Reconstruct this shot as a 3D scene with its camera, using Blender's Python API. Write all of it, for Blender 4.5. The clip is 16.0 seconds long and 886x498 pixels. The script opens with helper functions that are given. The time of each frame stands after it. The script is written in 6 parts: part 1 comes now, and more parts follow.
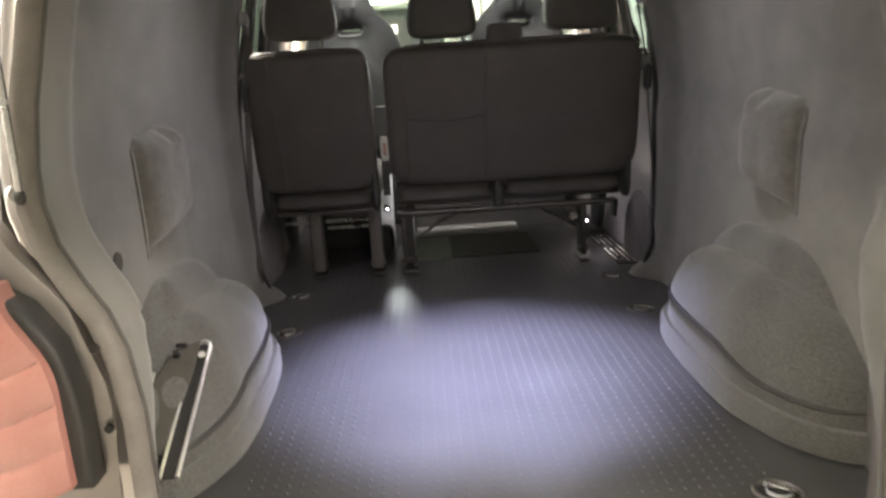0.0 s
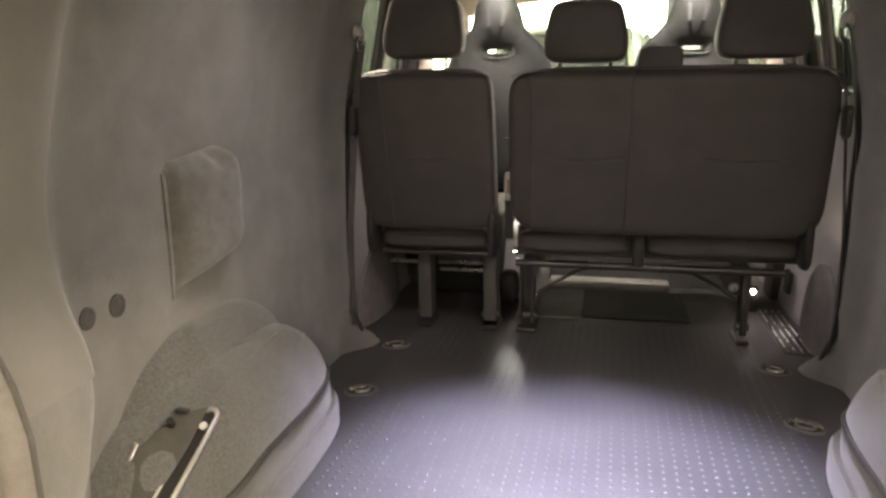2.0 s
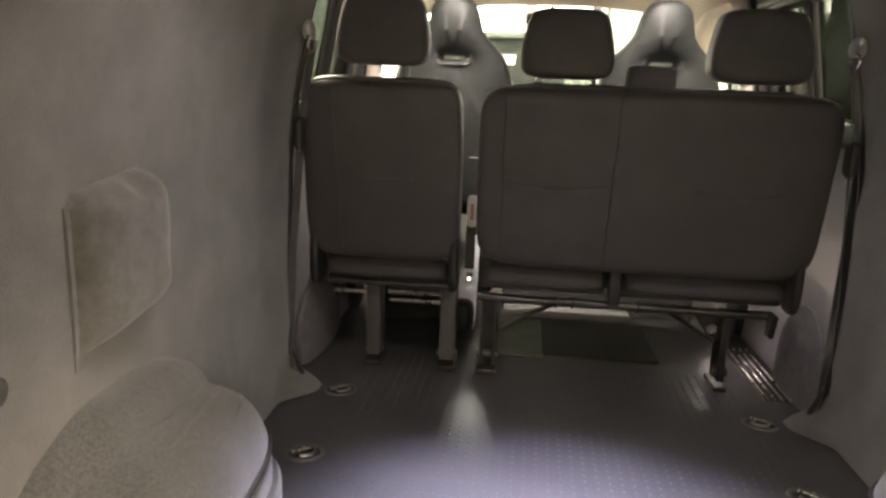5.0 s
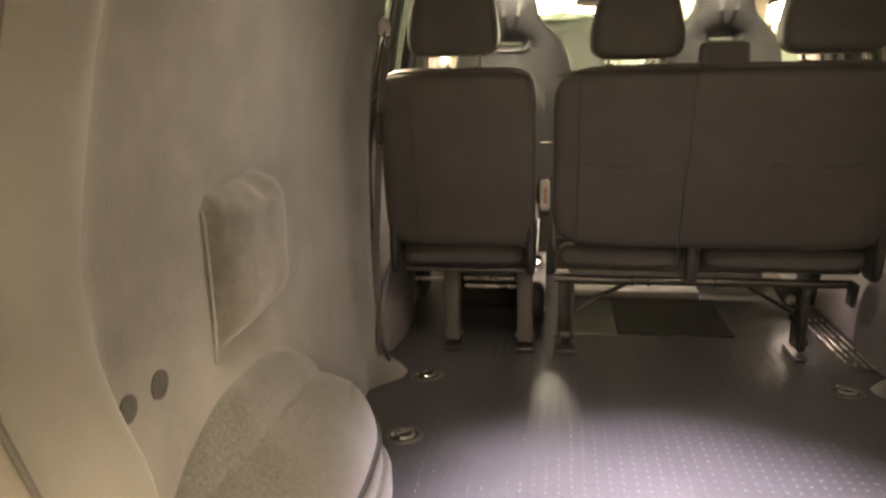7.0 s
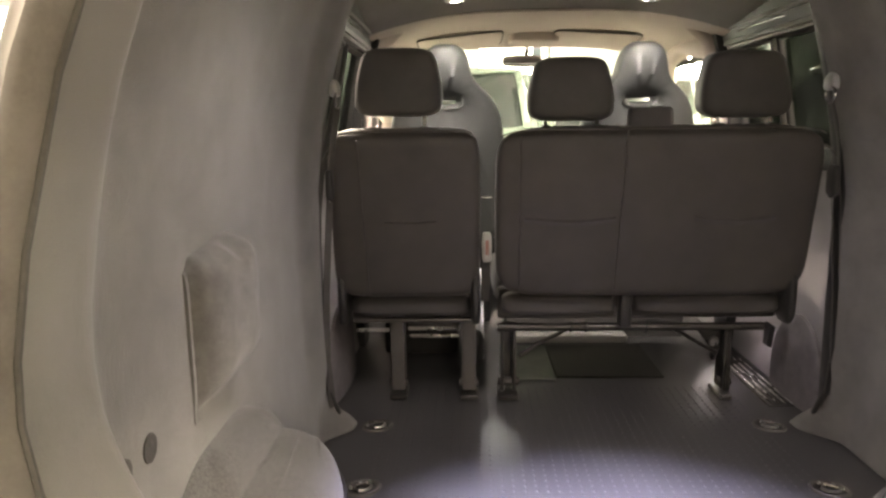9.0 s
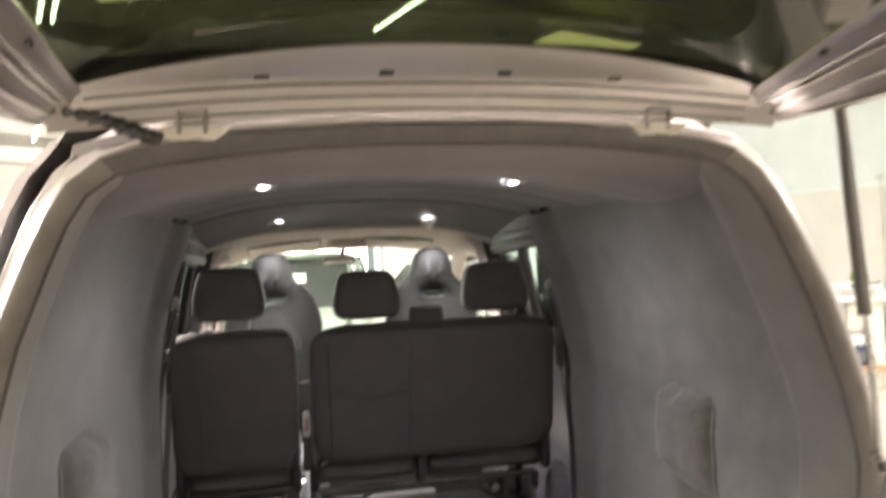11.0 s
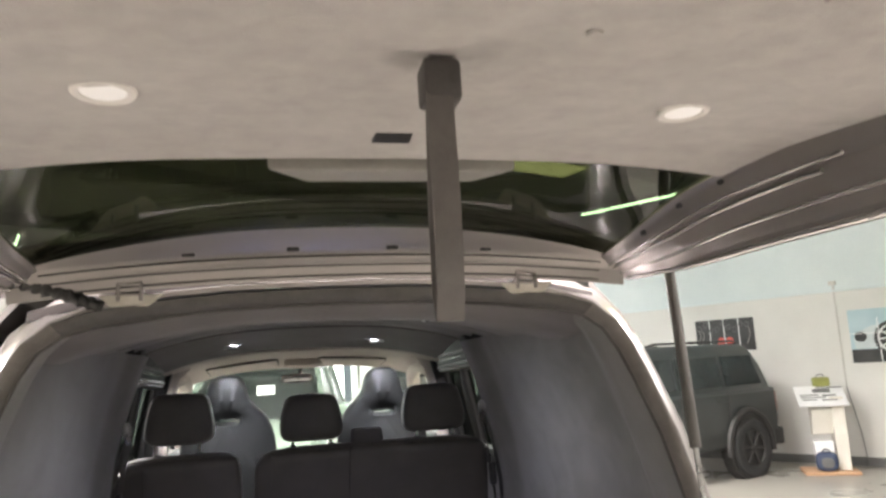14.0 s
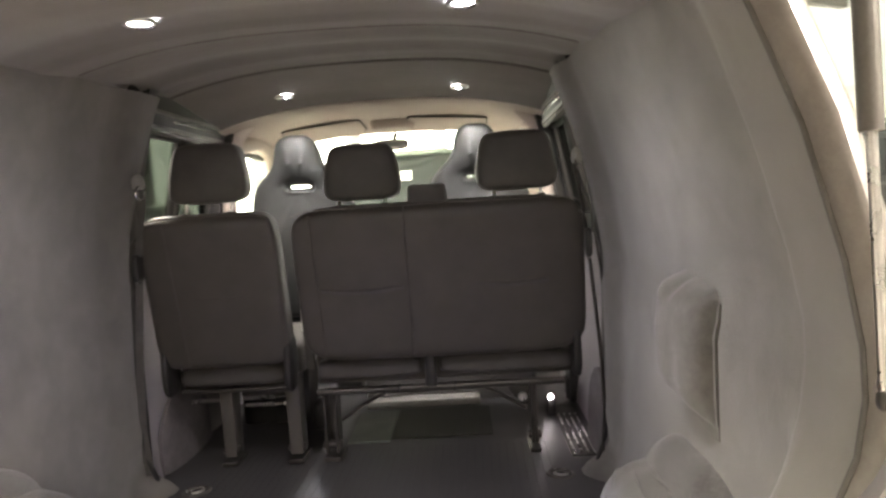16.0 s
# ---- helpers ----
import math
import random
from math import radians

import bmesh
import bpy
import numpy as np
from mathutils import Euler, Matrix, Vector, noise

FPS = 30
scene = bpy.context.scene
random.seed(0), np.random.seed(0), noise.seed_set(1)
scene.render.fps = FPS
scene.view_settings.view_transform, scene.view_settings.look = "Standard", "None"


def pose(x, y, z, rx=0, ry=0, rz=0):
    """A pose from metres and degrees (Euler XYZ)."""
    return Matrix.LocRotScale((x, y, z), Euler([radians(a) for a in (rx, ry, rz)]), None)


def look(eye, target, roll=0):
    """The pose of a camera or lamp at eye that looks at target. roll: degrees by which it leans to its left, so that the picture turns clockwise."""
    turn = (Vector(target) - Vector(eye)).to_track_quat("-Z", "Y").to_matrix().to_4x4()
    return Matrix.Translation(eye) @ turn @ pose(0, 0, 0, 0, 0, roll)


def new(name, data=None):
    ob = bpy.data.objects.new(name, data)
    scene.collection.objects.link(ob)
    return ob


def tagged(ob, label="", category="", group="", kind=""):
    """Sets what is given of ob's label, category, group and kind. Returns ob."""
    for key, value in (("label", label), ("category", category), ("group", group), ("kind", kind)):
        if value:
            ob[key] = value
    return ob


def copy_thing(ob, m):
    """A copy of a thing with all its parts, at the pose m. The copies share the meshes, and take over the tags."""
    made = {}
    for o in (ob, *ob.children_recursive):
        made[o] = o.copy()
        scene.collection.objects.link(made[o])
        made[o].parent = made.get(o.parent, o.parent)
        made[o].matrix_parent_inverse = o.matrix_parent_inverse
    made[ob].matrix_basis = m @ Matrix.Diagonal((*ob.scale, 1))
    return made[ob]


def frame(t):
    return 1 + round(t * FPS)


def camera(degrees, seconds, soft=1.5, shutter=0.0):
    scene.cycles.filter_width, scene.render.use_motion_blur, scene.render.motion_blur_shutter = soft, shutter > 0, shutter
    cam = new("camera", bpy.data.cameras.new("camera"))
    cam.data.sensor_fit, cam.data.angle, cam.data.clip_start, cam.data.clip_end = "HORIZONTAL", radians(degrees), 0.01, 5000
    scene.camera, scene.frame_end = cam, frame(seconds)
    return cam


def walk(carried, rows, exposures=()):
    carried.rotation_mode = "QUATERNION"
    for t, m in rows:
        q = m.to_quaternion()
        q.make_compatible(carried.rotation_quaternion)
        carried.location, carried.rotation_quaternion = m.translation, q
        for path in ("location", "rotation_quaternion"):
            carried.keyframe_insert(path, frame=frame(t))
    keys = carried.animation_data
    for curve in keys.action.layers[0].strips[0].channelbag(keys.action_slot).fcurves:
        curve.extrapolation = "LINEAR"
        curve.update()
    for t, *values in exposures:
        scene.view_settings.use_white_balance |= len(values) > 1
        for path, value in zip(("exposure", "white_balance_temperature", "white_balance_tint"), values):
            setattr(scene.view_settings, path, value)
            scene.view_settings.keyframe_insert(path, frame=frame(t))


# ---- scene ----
# The van stands slightly nose-down on the level showroom floor: VAN turns its own axes into the world's.
VAN = pose(0, 0, 0, -1.8, 0, 0)
cam = camera(62.6, 16.0, soft=2.6, shutter=0.4)
PATH = [
    (0, (-0.138, -1.062, 1.429), (-0.077, 0.874, 0.93), -3.4),
    (0.5, (-0.145, -0.917, 1.423), (-0.208, 1.04, 1.01), -3.2),
    (1, (-0.037, -0.778, 1.42), (-0.29, 1.169, 1.039), -1.6),
    (1.5, (0.058, -0.699, 1.416), (-0.34, 1.221, 1.021), -1.0),
    (2, (0.066, -0.639, 1.427), (-0.357, 1.269, 1.004), -0.5),
    (2.5, (0.053, -0.576, 1.449), (-0.343, 1.342, 1.044), 0.1),
    (3, (0.046, -0.547, 1.45), (-0.331, 1.38, 1.068), 0.3),
    (3.2, (0.039, -0.546, 1.45), (-0.328, 1.383, 1.072), 0.3),
    (5.3, (-0.169, -0.348, 1.468), (-0.356, 1.591, 1.016), 2.4),
    (5.5, (-0.195, -0.352, 1.445), (-0.39, 1.569, 0.922), 2.5),
    (6, (-0.193, -0.405, 1.44), (-0.459, 1.494, 0.87), 0.2),
    (6.5, (-0.171, -0.444, 1.448), (-0.504, 1.452, 0.907), -0.7),
    (7, (-0.236, -0.425, 1.473), (-0.529, 1.499, 1.013), -1.1),
    (7.5, (-0.328, -0.401, 1.492), (-0.508, 1.557, 1.127), -1.3),
    (8, (-0.374, -0.393, 1.492), (-0.479, 1.577, 1.166), -0.8),
    (8.2, (-0.375, -0.393, 1.503), (-0.463, 1.578, 1.176), -0.7),
    (10.3, (-0.239, -0.896, 1.507), (-0.203, 1.07, 1.144), -2.3),
    (10.5, (-0.255, -0.954, 1.522), (-0.123, 1.025, 1.26), -2.9),
    (10.9, (-0.251, -1.078, 1.608), (0.095, 0.892, 1.638), -3.0),
    (11, (-0.238, -1.113, 1.621), (0.136, 0.849, 1.725), -2.9),
    (11.5, (-0.17, -1.28, 1.669), (0.289, 0.637, 2.008), -2.5),
    (12, (-0.146, -1.41, 1.692), (0.317, 0.488, 2.122), -2.8),
    (12.5, (-0.142, -1.472, 1.699), (0.322, 0.417, 2.166), -3.1),
    (13, (-0.139, -1.482, 1.692), (0.32, 0.407, 2.163), -3.2),
    (13.5, (-0.13, -1.469, 1.693), (0.316, 0.432, 2.125), -3.4),
    (14, (-0.106, -1.418, 1.686), (0.323, 0.498, 2.064), -3.6),
    (14.5, (-0.082, -1.239, 1.633), (0.312, 0.708, 1.857), -4.0),
    (15, (-0.05, -1.017, 1.587), (0.284, 0.955, 1.587), -5.4),
    (15.5, (0.092, -0.871, 1.538), (0.306, 1.113, 1.417), -5.2),
    (16, (0.336, -0.698, 1.491), (0.273, 1.297, 1.36), -3.5),
]
# exposure and white balance drift as the camera adapts: seconds, stops, kelvin, tint
TONE = [
    (0.0, 0.75, 7000, 10), (1.0, 0.85, 7500, 10), (2.0, 1.0, 8000, 10), (2.5, 1.08, 8300, 10), (3.2, 1.18, 8500, 10),
    (5.3, 0.85, 7900, 10), (5.6, 0.9, 8200, 10), (6.0, 1.18, 10400, 12), (6.5, 1.18, 10400, 12), (7.0, 1.18, 10400, 12), (7.5, 1.18, 8200, 12), (8.2, 1.3, 7700, 12),
    (10.3, 1.03, 8200, 13), (10.7, 0.98, 7600, 13), (11.0, 0.93, 6900, 14), (11.5, 0.93, 6700, 16), (12.0, 0.9, 6500, 17), (12.5, 0.82, 6400, 17), (13.0, 0.7, 6400, 16), (13.5, 0.52, 6400, 16),
    (14.0, 0.4, 6300, 14), (14.5, 0.2, 6400, 12), (15.0, 0.42, 6500, 12), (15.5, 0.93, 6600, 12), (16.0, 1.22, 7200, 13),
]
walk(cam, [(t, VAN @ look(eye, target, roll)) for t, eye, target, roll in PATH], exposures=TONE)

# ---- light ----
world = bpy.data.worlds.new("world")
scene.world = world
world.use_nodes = True
world.node_tree.nodes["Background"].inputs[0].default_value = (0.9, 0.95, 1.0, 1)
world.node_tree.nodes["Background"].inputs[1].default_value = 0.3
HALL_TUBE_WATTS = 400.0
LED_WATTS = 215.0


def area_lamp(name, m, sx, sy, watts, color, spread=180):
    data = bpy.data.lights.new(name, "AREA")
    data.shape, data.size, data.size_y = "RECTANGLE", sx, sy
    data.energy, data.color, data.spread = watts, color, radians(spread)
    ob = new(name, data)
    ob.matrix_world = m
    return ob


# ---- materials ----
def node_material(name):
    mat = bpy.data.materials.new(name)
    mat.use_nodes = True
    nodes, links = mat.node_tree.nodes, mat.node_tree.links
    return mat, nodes, links, nodes["Principled BSDF"]


def surface(name, c1, c2, scale=6.0, rough=0.6, metal=0.0, fine=120.0, bump=0.15, dist=0.002, coat=0.0, sheen=0.0, rough_var=0.12):
    """A two-scale surface: broad blotches between two colours, fine grain and relief."""
    mat, nodes, links, bsdf = node_material(name)
    coord = nodes.new("ShaderNodeTexCoord")
    big = nodes.new("ShaderNodeTexNoise")
    big.inputs["Scale"].default_value, big.inputs["Detail"].default_value, big.inputs["Roughness"].default_value = scale, 5, 0.6
    small = nodes.new("ShaderNodeTexNoise")
    small.inputs["Scale"].default_value, small.inputs["Detail"].default_value = fine, 3
    links.new(coord.outputs["Object"], big.inputs["Vector"])
    links.new(coord.outputs["Object"], small.inputs["Vector"])
    add = nodes.new("ShaderNodeMath")
    add.operation = "MULTIPLY_ADD"
    add.inputs[1].default_value = 0.35
    links.new(small.outputs["Fac"], add.inputs[0])
    links.new(big.outputs["Fac"], add.inputs[2])
    ramp = nodes.new("ShaderNodeMapRange")
    ramp.inputs["From Min"].default_value, ramp.inputs["From Max"].default_value = 0.5, 0.85
    links.new(add.outputs[0], ramp.inputs["Value"])
    mix = nodes.new("ShaderNodeMix")
    mix.data_type = "RGBA"
    mix.inputs["A"].default_value, mix.inputs["B"].default_value = (*c1, 1), (*c2, 1)
    links.new(ramp.outputs[0], mix.inputs["Factor"])
    links.new(mix.outputs["Result"], bsdf.inputs["Base Color"])
    rr = nodes.new("ShaderNodeMapRange")
    rr.inputs["To Min"].default_value, rr.inputs["To Max"].default_value = max(0.02, rough - rough_var), min(1, rough + rough_var)
    links.new(big.outputs["Fac"], rr.inputs["Value"])
    links.new(rr.outputs[0], bsdf.inputs["Roughness"])
    bsdf.inputs["Metallic"].default_value = metal
    bsdf.inputs["Coat Weight"].default_value = coat
    bsdf.inputs["Coat Roughness"].default_value = 0.08
    bsdf.inputs["Sheen Weight"].default_value = sheen
    bsdf.inputs["Sheen Roughness"].default_value = 0.5
    if bump:
        bm_node = nodes.new("ShaderNodeBump")
        bm_node.inputs["Strength"].default_value, bm_node.inputs["Distance"].default_value = bump, dist
        links.new(small.outputs["Fac"], bm_node.inputs["Height"])
        links.new(bm_node.outputs[0], bsdf.inputs["Normal"])
    return mat


def glow(name, color, strength):
    mat, nodes, links, bsdf = node_material(name)
    bsdf.inputs["Base Color"].default_value = (0.8, 0.8, 0.8, 1)
    bsdf.inputs["Emission Color"].default_value = (*color, 1)
    bsdf.inputs["Emission Strength"].default_value = strength
    return mat


def pane(name, tint, gloss=1.0):
    """Clear or tinted sheet glass: see-through, with a reflection that grows at grazing angles."""
    mat, nodes, links, bsdf = node_material(name)
    nodes.remove(bsdf)
    clear = nodes.new("ShaderNodeBsdfTransparent")
    clear.inputs[0].default_value = (*tint, 1)
    shine = nodes.new("ShaderNodeBsdfGlossy")
    shine.inputs["Roughness"].default_value = 0.02
    shine.inputs["Color"].default_value = (gloss, gloss, gloss, 1)
    face = nodes.new("ShaderNodeLayerWeight")
    face.inputs["Blend"].default_value = 0.5
    power = nodes.new("ShaderNodeMath")
    power.operation = "POWER"
    power.inputs[1].default_value = 5.0
    links.new(face.outputs["Facing"], power.inputs[0])
    fres = nodes.new("ShaderNodeMapRange")
    fres.inputs["To Min"].default_value, fres.inputs["To Max"].default_value = 0.03, 0.5
    links.new(power.outputs[0], fres.inputs["Value"])
    mix = nodes.new("ShaderNodeMixShader")
    links.new(fres.outputs[0], mix.inputs[0])
    links.new(clear.outputs[0], mix.inputs[1])
    links.new(shine.outputs[0], mix.inputs[2])
    links.new(mix.outputs[0], nodes["Material Output"].inputs["Surface"])
    return mat


CARPET = surface("lining carpet", (0.112, 0.106, 0.097), (0.162, 0.154, 0.142), 9.0, 0.95, fine=300, bump=0.7, dist=0.002, sheen=0.35, rough_var=0.04)
CARPET_SCOOP = surface("padded cover carpet", (0.105, 0.1, 0.092), (0.15, 0.143, 0.132), 40.0, 0.95, fine=420, bump=0.4, dist=0.002, sheen=0.35, rough_var=0.04)
CARPET_ARCH = surface("arch carpet", (0.058, 0.056, 0.052), (0.115, 0.111, 0.104), 160.0, 0.95, fine=420, bump=0.6, dist=0.002, sheen=0.4, rough_var=0.04)
HEADLINER = surface("headliner suede", (0.118, 0.105, 0.103), (0.16, 0.142, 0.14), 4.0, 0.95, fine=380, bump=0.3, sheen=0.25, rough_var=0.03)
CAB_LINER = surface("cab headliner", (0.52, 0.452, 0.405), (0.6, 0.53, 0.478), 3.0, 0.9, fine=300, bump=0.2, rough_var=0.05)
TRAY_CLOTH = surface("tray vinyl", (0.03, 0.027, 0.02), (0.05, 0.045, 0.034), 25.0, 0.7, fine=300, bump=0.3)
PLUG_CLOTH = surface("plug cloth", (0.04, 0.037, 0.034), (0.075, 0.07, 0.064), 60.0, 0.9, fine=300, bump=0.5)
RUBBER = surface("rubber floor", (0.048, 0.046, 0.047), (0.068, 0.066, 0.067), 3.0, 0.42, fine=160, bump=0.1, rough_var=0.1)
SEAT_CLOTH = surface("seat cloth", (0.049, 0.043, 0.037), (0.067, 0.059, 0.051), 7.0, 0.62, fine=500, bump=0.35, dist=0.001, sheen=0.12, rough_var=0.08)
HEADREST_CLOTH = surface("headrest vinyl", (0.06, 0.056, 0.053), (0.082, 0.077, 0.073), 9.0, 0.55, fine=500, bump=0.3, dist=0.001, sheen=0.1, rough_var=0.08)
SEAT_GREY = surface("seat underside cloth", (0.06, 0.056, 0.053), (0.09, 0.083, 0.08), 8.0, 0.85, fine=300, bump=0.3)
LEATHER = surface("bucket seat leather", (0.032, 0.033, 0.032), (0.044, 0.045, 0.043), 6.0, 0.58, fine=260, bump=0.25, rough_var=0.08)
PAINT = surface("silver body paint", (0.28, 0.258, 0.25), (0.32, 0.296, 0.287), 2.0, 0.32, metal=0.62, fine=600, bump=0.02, coat=0.5, rough_var=0.06)
RIDGE_SHINE = surface("pale glossy ridge highlight", (0.45, 0.43, 0.42), (0.5, 0.48, 0.47), 3.0, 0.22, metal=0.6, bump=0.0, coat=0.6, rough_var=0.05)
HINGE_GAP_BRIGHT = surface("bright hinge gap colour", (0.5, 0.47, 0.41), (0.6, 0.57, 0.51), 20.0, 0.4, fine=200, bump=0.02)
SEAL = surface("door seal rubber", (0.03, 0.028, 0.027), (0.05, 0.046, 0.044), 20.0, 0.6, fine=200, bump=0.1)
BLACK_PLASTIC = surface("black plastic", (0.018, 0.017, 0.016), (0.03, 0.028, 0.027), 12.0, 0.5, fine=240, bump=0.15)
GREY_PLASTIC = surface("grey plastic", (0.2, 0.19, 0.18), (0.26, 0.25, 0.235), 8.0, 0.55, fine=260, bump=0.12)
SEAT_GAP_BRIGHT = surface("bright seat gap colour", (0.66, 0.67, 0.7), (0.74, 0.75, 0.78), 4.0, 0.4, fine=200, bump=0.04)
ROLL_CLOTH = surface("cushion roll cloth", (0.052, 0.047, 0.044), (0.072, 0.066, 0.062), 8.0, 0.75, fine=300, bump=0.3)
CARPET_PILLAR_LIT = surface("lit pillar carpet", (0.135, 0.127, 0.117), (0.185, 0.174, 0.162), 5.0, 0.95, fine=420, bump=0.5, dist=0.0015, sheen=0.35, rough_var=0.04)
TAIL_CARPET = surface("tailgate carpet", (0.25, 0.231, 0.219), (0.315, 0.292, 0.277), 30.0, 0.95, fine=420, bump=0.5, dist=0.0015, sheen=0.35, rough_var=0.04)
FLOOR_PLATE = surface("floor plate", (0.11, 0.125, 0.112), (0.17, 0.185, 0.165), 9.0, 0.5, fine=150, bump=0.1)
SHADED_PLATE = surface("shaded floor plate", (0.04, 0.041, 0.035), (0.06, 0.061, 0.052), 7.0, 0.6, fine=150, bump=0.1)
SEAL_PALE = surface("pale seal rubber", (0.13, 0.117, 0.108), (0.17, 0.155, 0.143), 18.0, 0.65, fine=200, bump=0.1)
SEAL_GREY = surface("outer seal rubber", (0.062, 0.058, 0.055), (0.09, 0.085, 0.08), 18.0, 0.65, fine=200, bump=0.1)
DOOR_TRIM = surface("pale door trim", (0.3, 0.28, 0.29), (0.37, 0.345, 0.355), 4.0, 0.5, fine=200, bump=0.06)
DOOR_PAD = surface("door moulding cloth", (0.15, 0.138, 0.145), (0.2, 0.184, 0.192), 30.0, 0.8, fine=260, bump=0.3)
STEEL = surface("brushed steel", (0.5, 0.49, 0.48), (0.62, 0.61, 0.6), 15.0, 0.28, metal=1.0, fine=300, bump=0.05)
DARK_STEEL = surface("dark seat steel", (0.06, 0.056, 0.052), (0.1, 0.093, 0.088), 12.0, 0.38, metal=0.7, fine=260, bump=0.06)
GREY_STEEL = surface("grey leg steel", (0.09, 0.083, 0.077), (0.125, 0.115, 0.108), 10.0, 0.45, metal=0.3, fine=260, bump=0.06)
BRIGHT_STEEL = surface("polished bar", (0.8, 0.79, 0.76), (0.88, 0.87, 0.84), 10.0, 0.3, metal=0.85, fine=100, bump=0.0, rough_var=0.06)
CHROME = surface("chrome", (0.75, 0.75, 0.74), (0.85, 0.85, 0.84), 10.0, 0.1, metal=1.0, fine=100, bump=0.0, rough_var=0.05)
WEBBING = surface("belt webbing", (0.07, 0.066, 0.06), (0.1, 0.094, 0.087), 30.0, 0.7, fine=700, bump=0.4, dist=0.001)
STRAP_GREY = surface("pull strap webbing", (0.11, 0.1, 0.095), (0.15, 0.137, 0.13), 30.0, 0.75, fine=700, bump=0.4, dist=0.001)
LIGHT_PLASTIC = surface("pale plastic", (0.55, 0.53, 0.5), (0.62, 0.6, 0.57), 10.0, 0.45, fine=200, bump=0.05)
ANCHOR_PLASTIC = surface("anchor plastic", (0.32, 0.31, 0.29), (0.4, 0.385, 0.36), 10.0, 0.4, fine=200, bump=0.05)
RED_LENS = surface("red lamp lens", (0.35, 0.15, 0.127), (0.42, 0.205, 0.18), 5.0, 0.32, fine=200, bump=0.05, coat=0.8)
LENS_GROOVE = surface("lens groove", (0.13, 0.055, 0.047), (0.17, 0.08, 0.07), 5.0, 0.4, bump=0.05)
LED_LENS = glow("led lens", (0.84, 0.9, 1.0), 150.0)
STEP_LENS = glow("step lamp lens", (0.95, 0.9, 1.0), 45.0)
TAIL_LED = glow("tailgate lamp lens", (1.0, 0.96, 0.94), 0.07)
TUBE_GLOW = glow("fluorescent tube", (0.68, 1.0, 0.82), 55.0)
SKYLIGHT_GLOW = glow("skylight sheet", (1.0, 0.97, 0.5), 4.6)
TAIL_GLASS = pane("tailgate privacy glass", (0.172, 0.184, 0.137), 0.55)
SIDE_GLASS = pane("side privacy glass", (0.12, 0.137, 0.122))
CLEAR_GLASS = pane("windscreen glass", (0.9, 0.96, 0.92))
MIRROR = surface("mirror", (0.85, 0.85, 0.85), (0.9, 0.9, 0.9), 5, 0.03, metal=1.0, bump=0, rough_var=0.01)
WALL_PAINT = surface("white wall paint", (0.66, 0.645, 0.62), (0.73, 0.715, 0.69), 1.2, 0.8, fine=60, bump=0.08)
WALL_UPPER = surface("pale wall cladding", (0.66, 0.72, 0.74), (0.73, 0.79, 0.8), 1.0, 0.6, fine=40, bump=0.05)
HALL_FLOOR = surface("screed floor", (0.28, 0.262, 0.23), (0.37, 0.347, 0.305), 0.9, 0.35, fine=14, bump=0.04, rough_var=0.12)
HALL_FLOOR_PALE = surface("pale floor coating", (0.3, 0.288, 0.255), (0.38, 0.365, 0.325), 0.8, 0.3, fine=14, bump=0.04)
HALL_CEILING = surface("hall ceiling", (0.3, 0.3, 0.28), (0.38, 0.37, 0.34), 1.0, 0.9, fine=20, bump=0.1)
BASE_GREY = surface("grey skirting", (0.12, 0.12, 0.12), (0.16, 0.16, 0.155), 6, 0.6)
SUV_PAINT = surface("dark grey car paint", (0.016, 0.02, 0.02), (0.026, 0.031, 0.031), 2.0, 0.4, metal=0.2, fine=500, bump=0.01, coat=0.4)
CAR_WHITE = surface("white car paint", (0.7, 0.7, 0.68), (0.76, 0.76, 0.74), 2.0, 0.25, fine=500, bump=0.01, coat=0.8)
CAR_GREEN = surface("grey green car paint", (0.16, 0.2, 0.17), (0.2, 0.24, 0.2), 2.0, 0.3, fine=500, bump=0.01, coat=0.8)
TYRE = surface("tyre rubber", (0.016, 0.016, 0.016), (0.03, 0.03, 0.03), 12, 0.8, fine=90, bump=0.3)
CAR_WINDOW = surface("dark car window", (0.012, 0.016, 0.016), (0.025, 0.03, 0.03), 2.0, 0.22, bump=0, coat=0.0, rough_var=0.02)
POSTER_DARK = surface("dark poster print", (0.02, 0.02, 0.022), (0.05, 0.048, 0.048), 6, 0.35, bump=0.02)
POSTER_PALE = surface("pale printed bodywork", (0.5, 0.56, 0.58), (0.6, 0.65, 0.66), 4, 0.4, bump=0.02)
POSTER_SKY = surface("pale blue poster print", (0.36, 0.5, 0.56), (0.48, 0.6, 0.65), 1.5, 0.35, bump=0.02)
POSTER_WHITE = surface("white poster print", (0.78, 0.78, 0.78), (0.86, 0.86, 0.86), 5, 0.4, bump=0.02)
POSTER_RED = surface("red poster print", (0.65, 0.07, 0.05), (0.75, 0.12, 0.09), 8, 0.4, bump=0.02)
WOOD = surface("pale wood", (0.42, 0.24, 0.13), (0.55, 0.34, 0.2), 9, 0.5, fine=70, bump=0.1)
STAND_WHITE = surface("stand laminate", (0.7, 0.67, 0.6), (0.78, 0.75, 0.68), 4, 0.45, bump=0.03)
OLIVE = surface("olive tin", (0.24, 0.25, 0.06), (0.33, 0.34, 0.1), 9, 0.45, bump=0.05)
BLUE_BAG = surface("dark blue bag", (0.03, 0.045, 0.09), (0.06, 0.08, 0.14), 12, 0.6, bump=0.2)


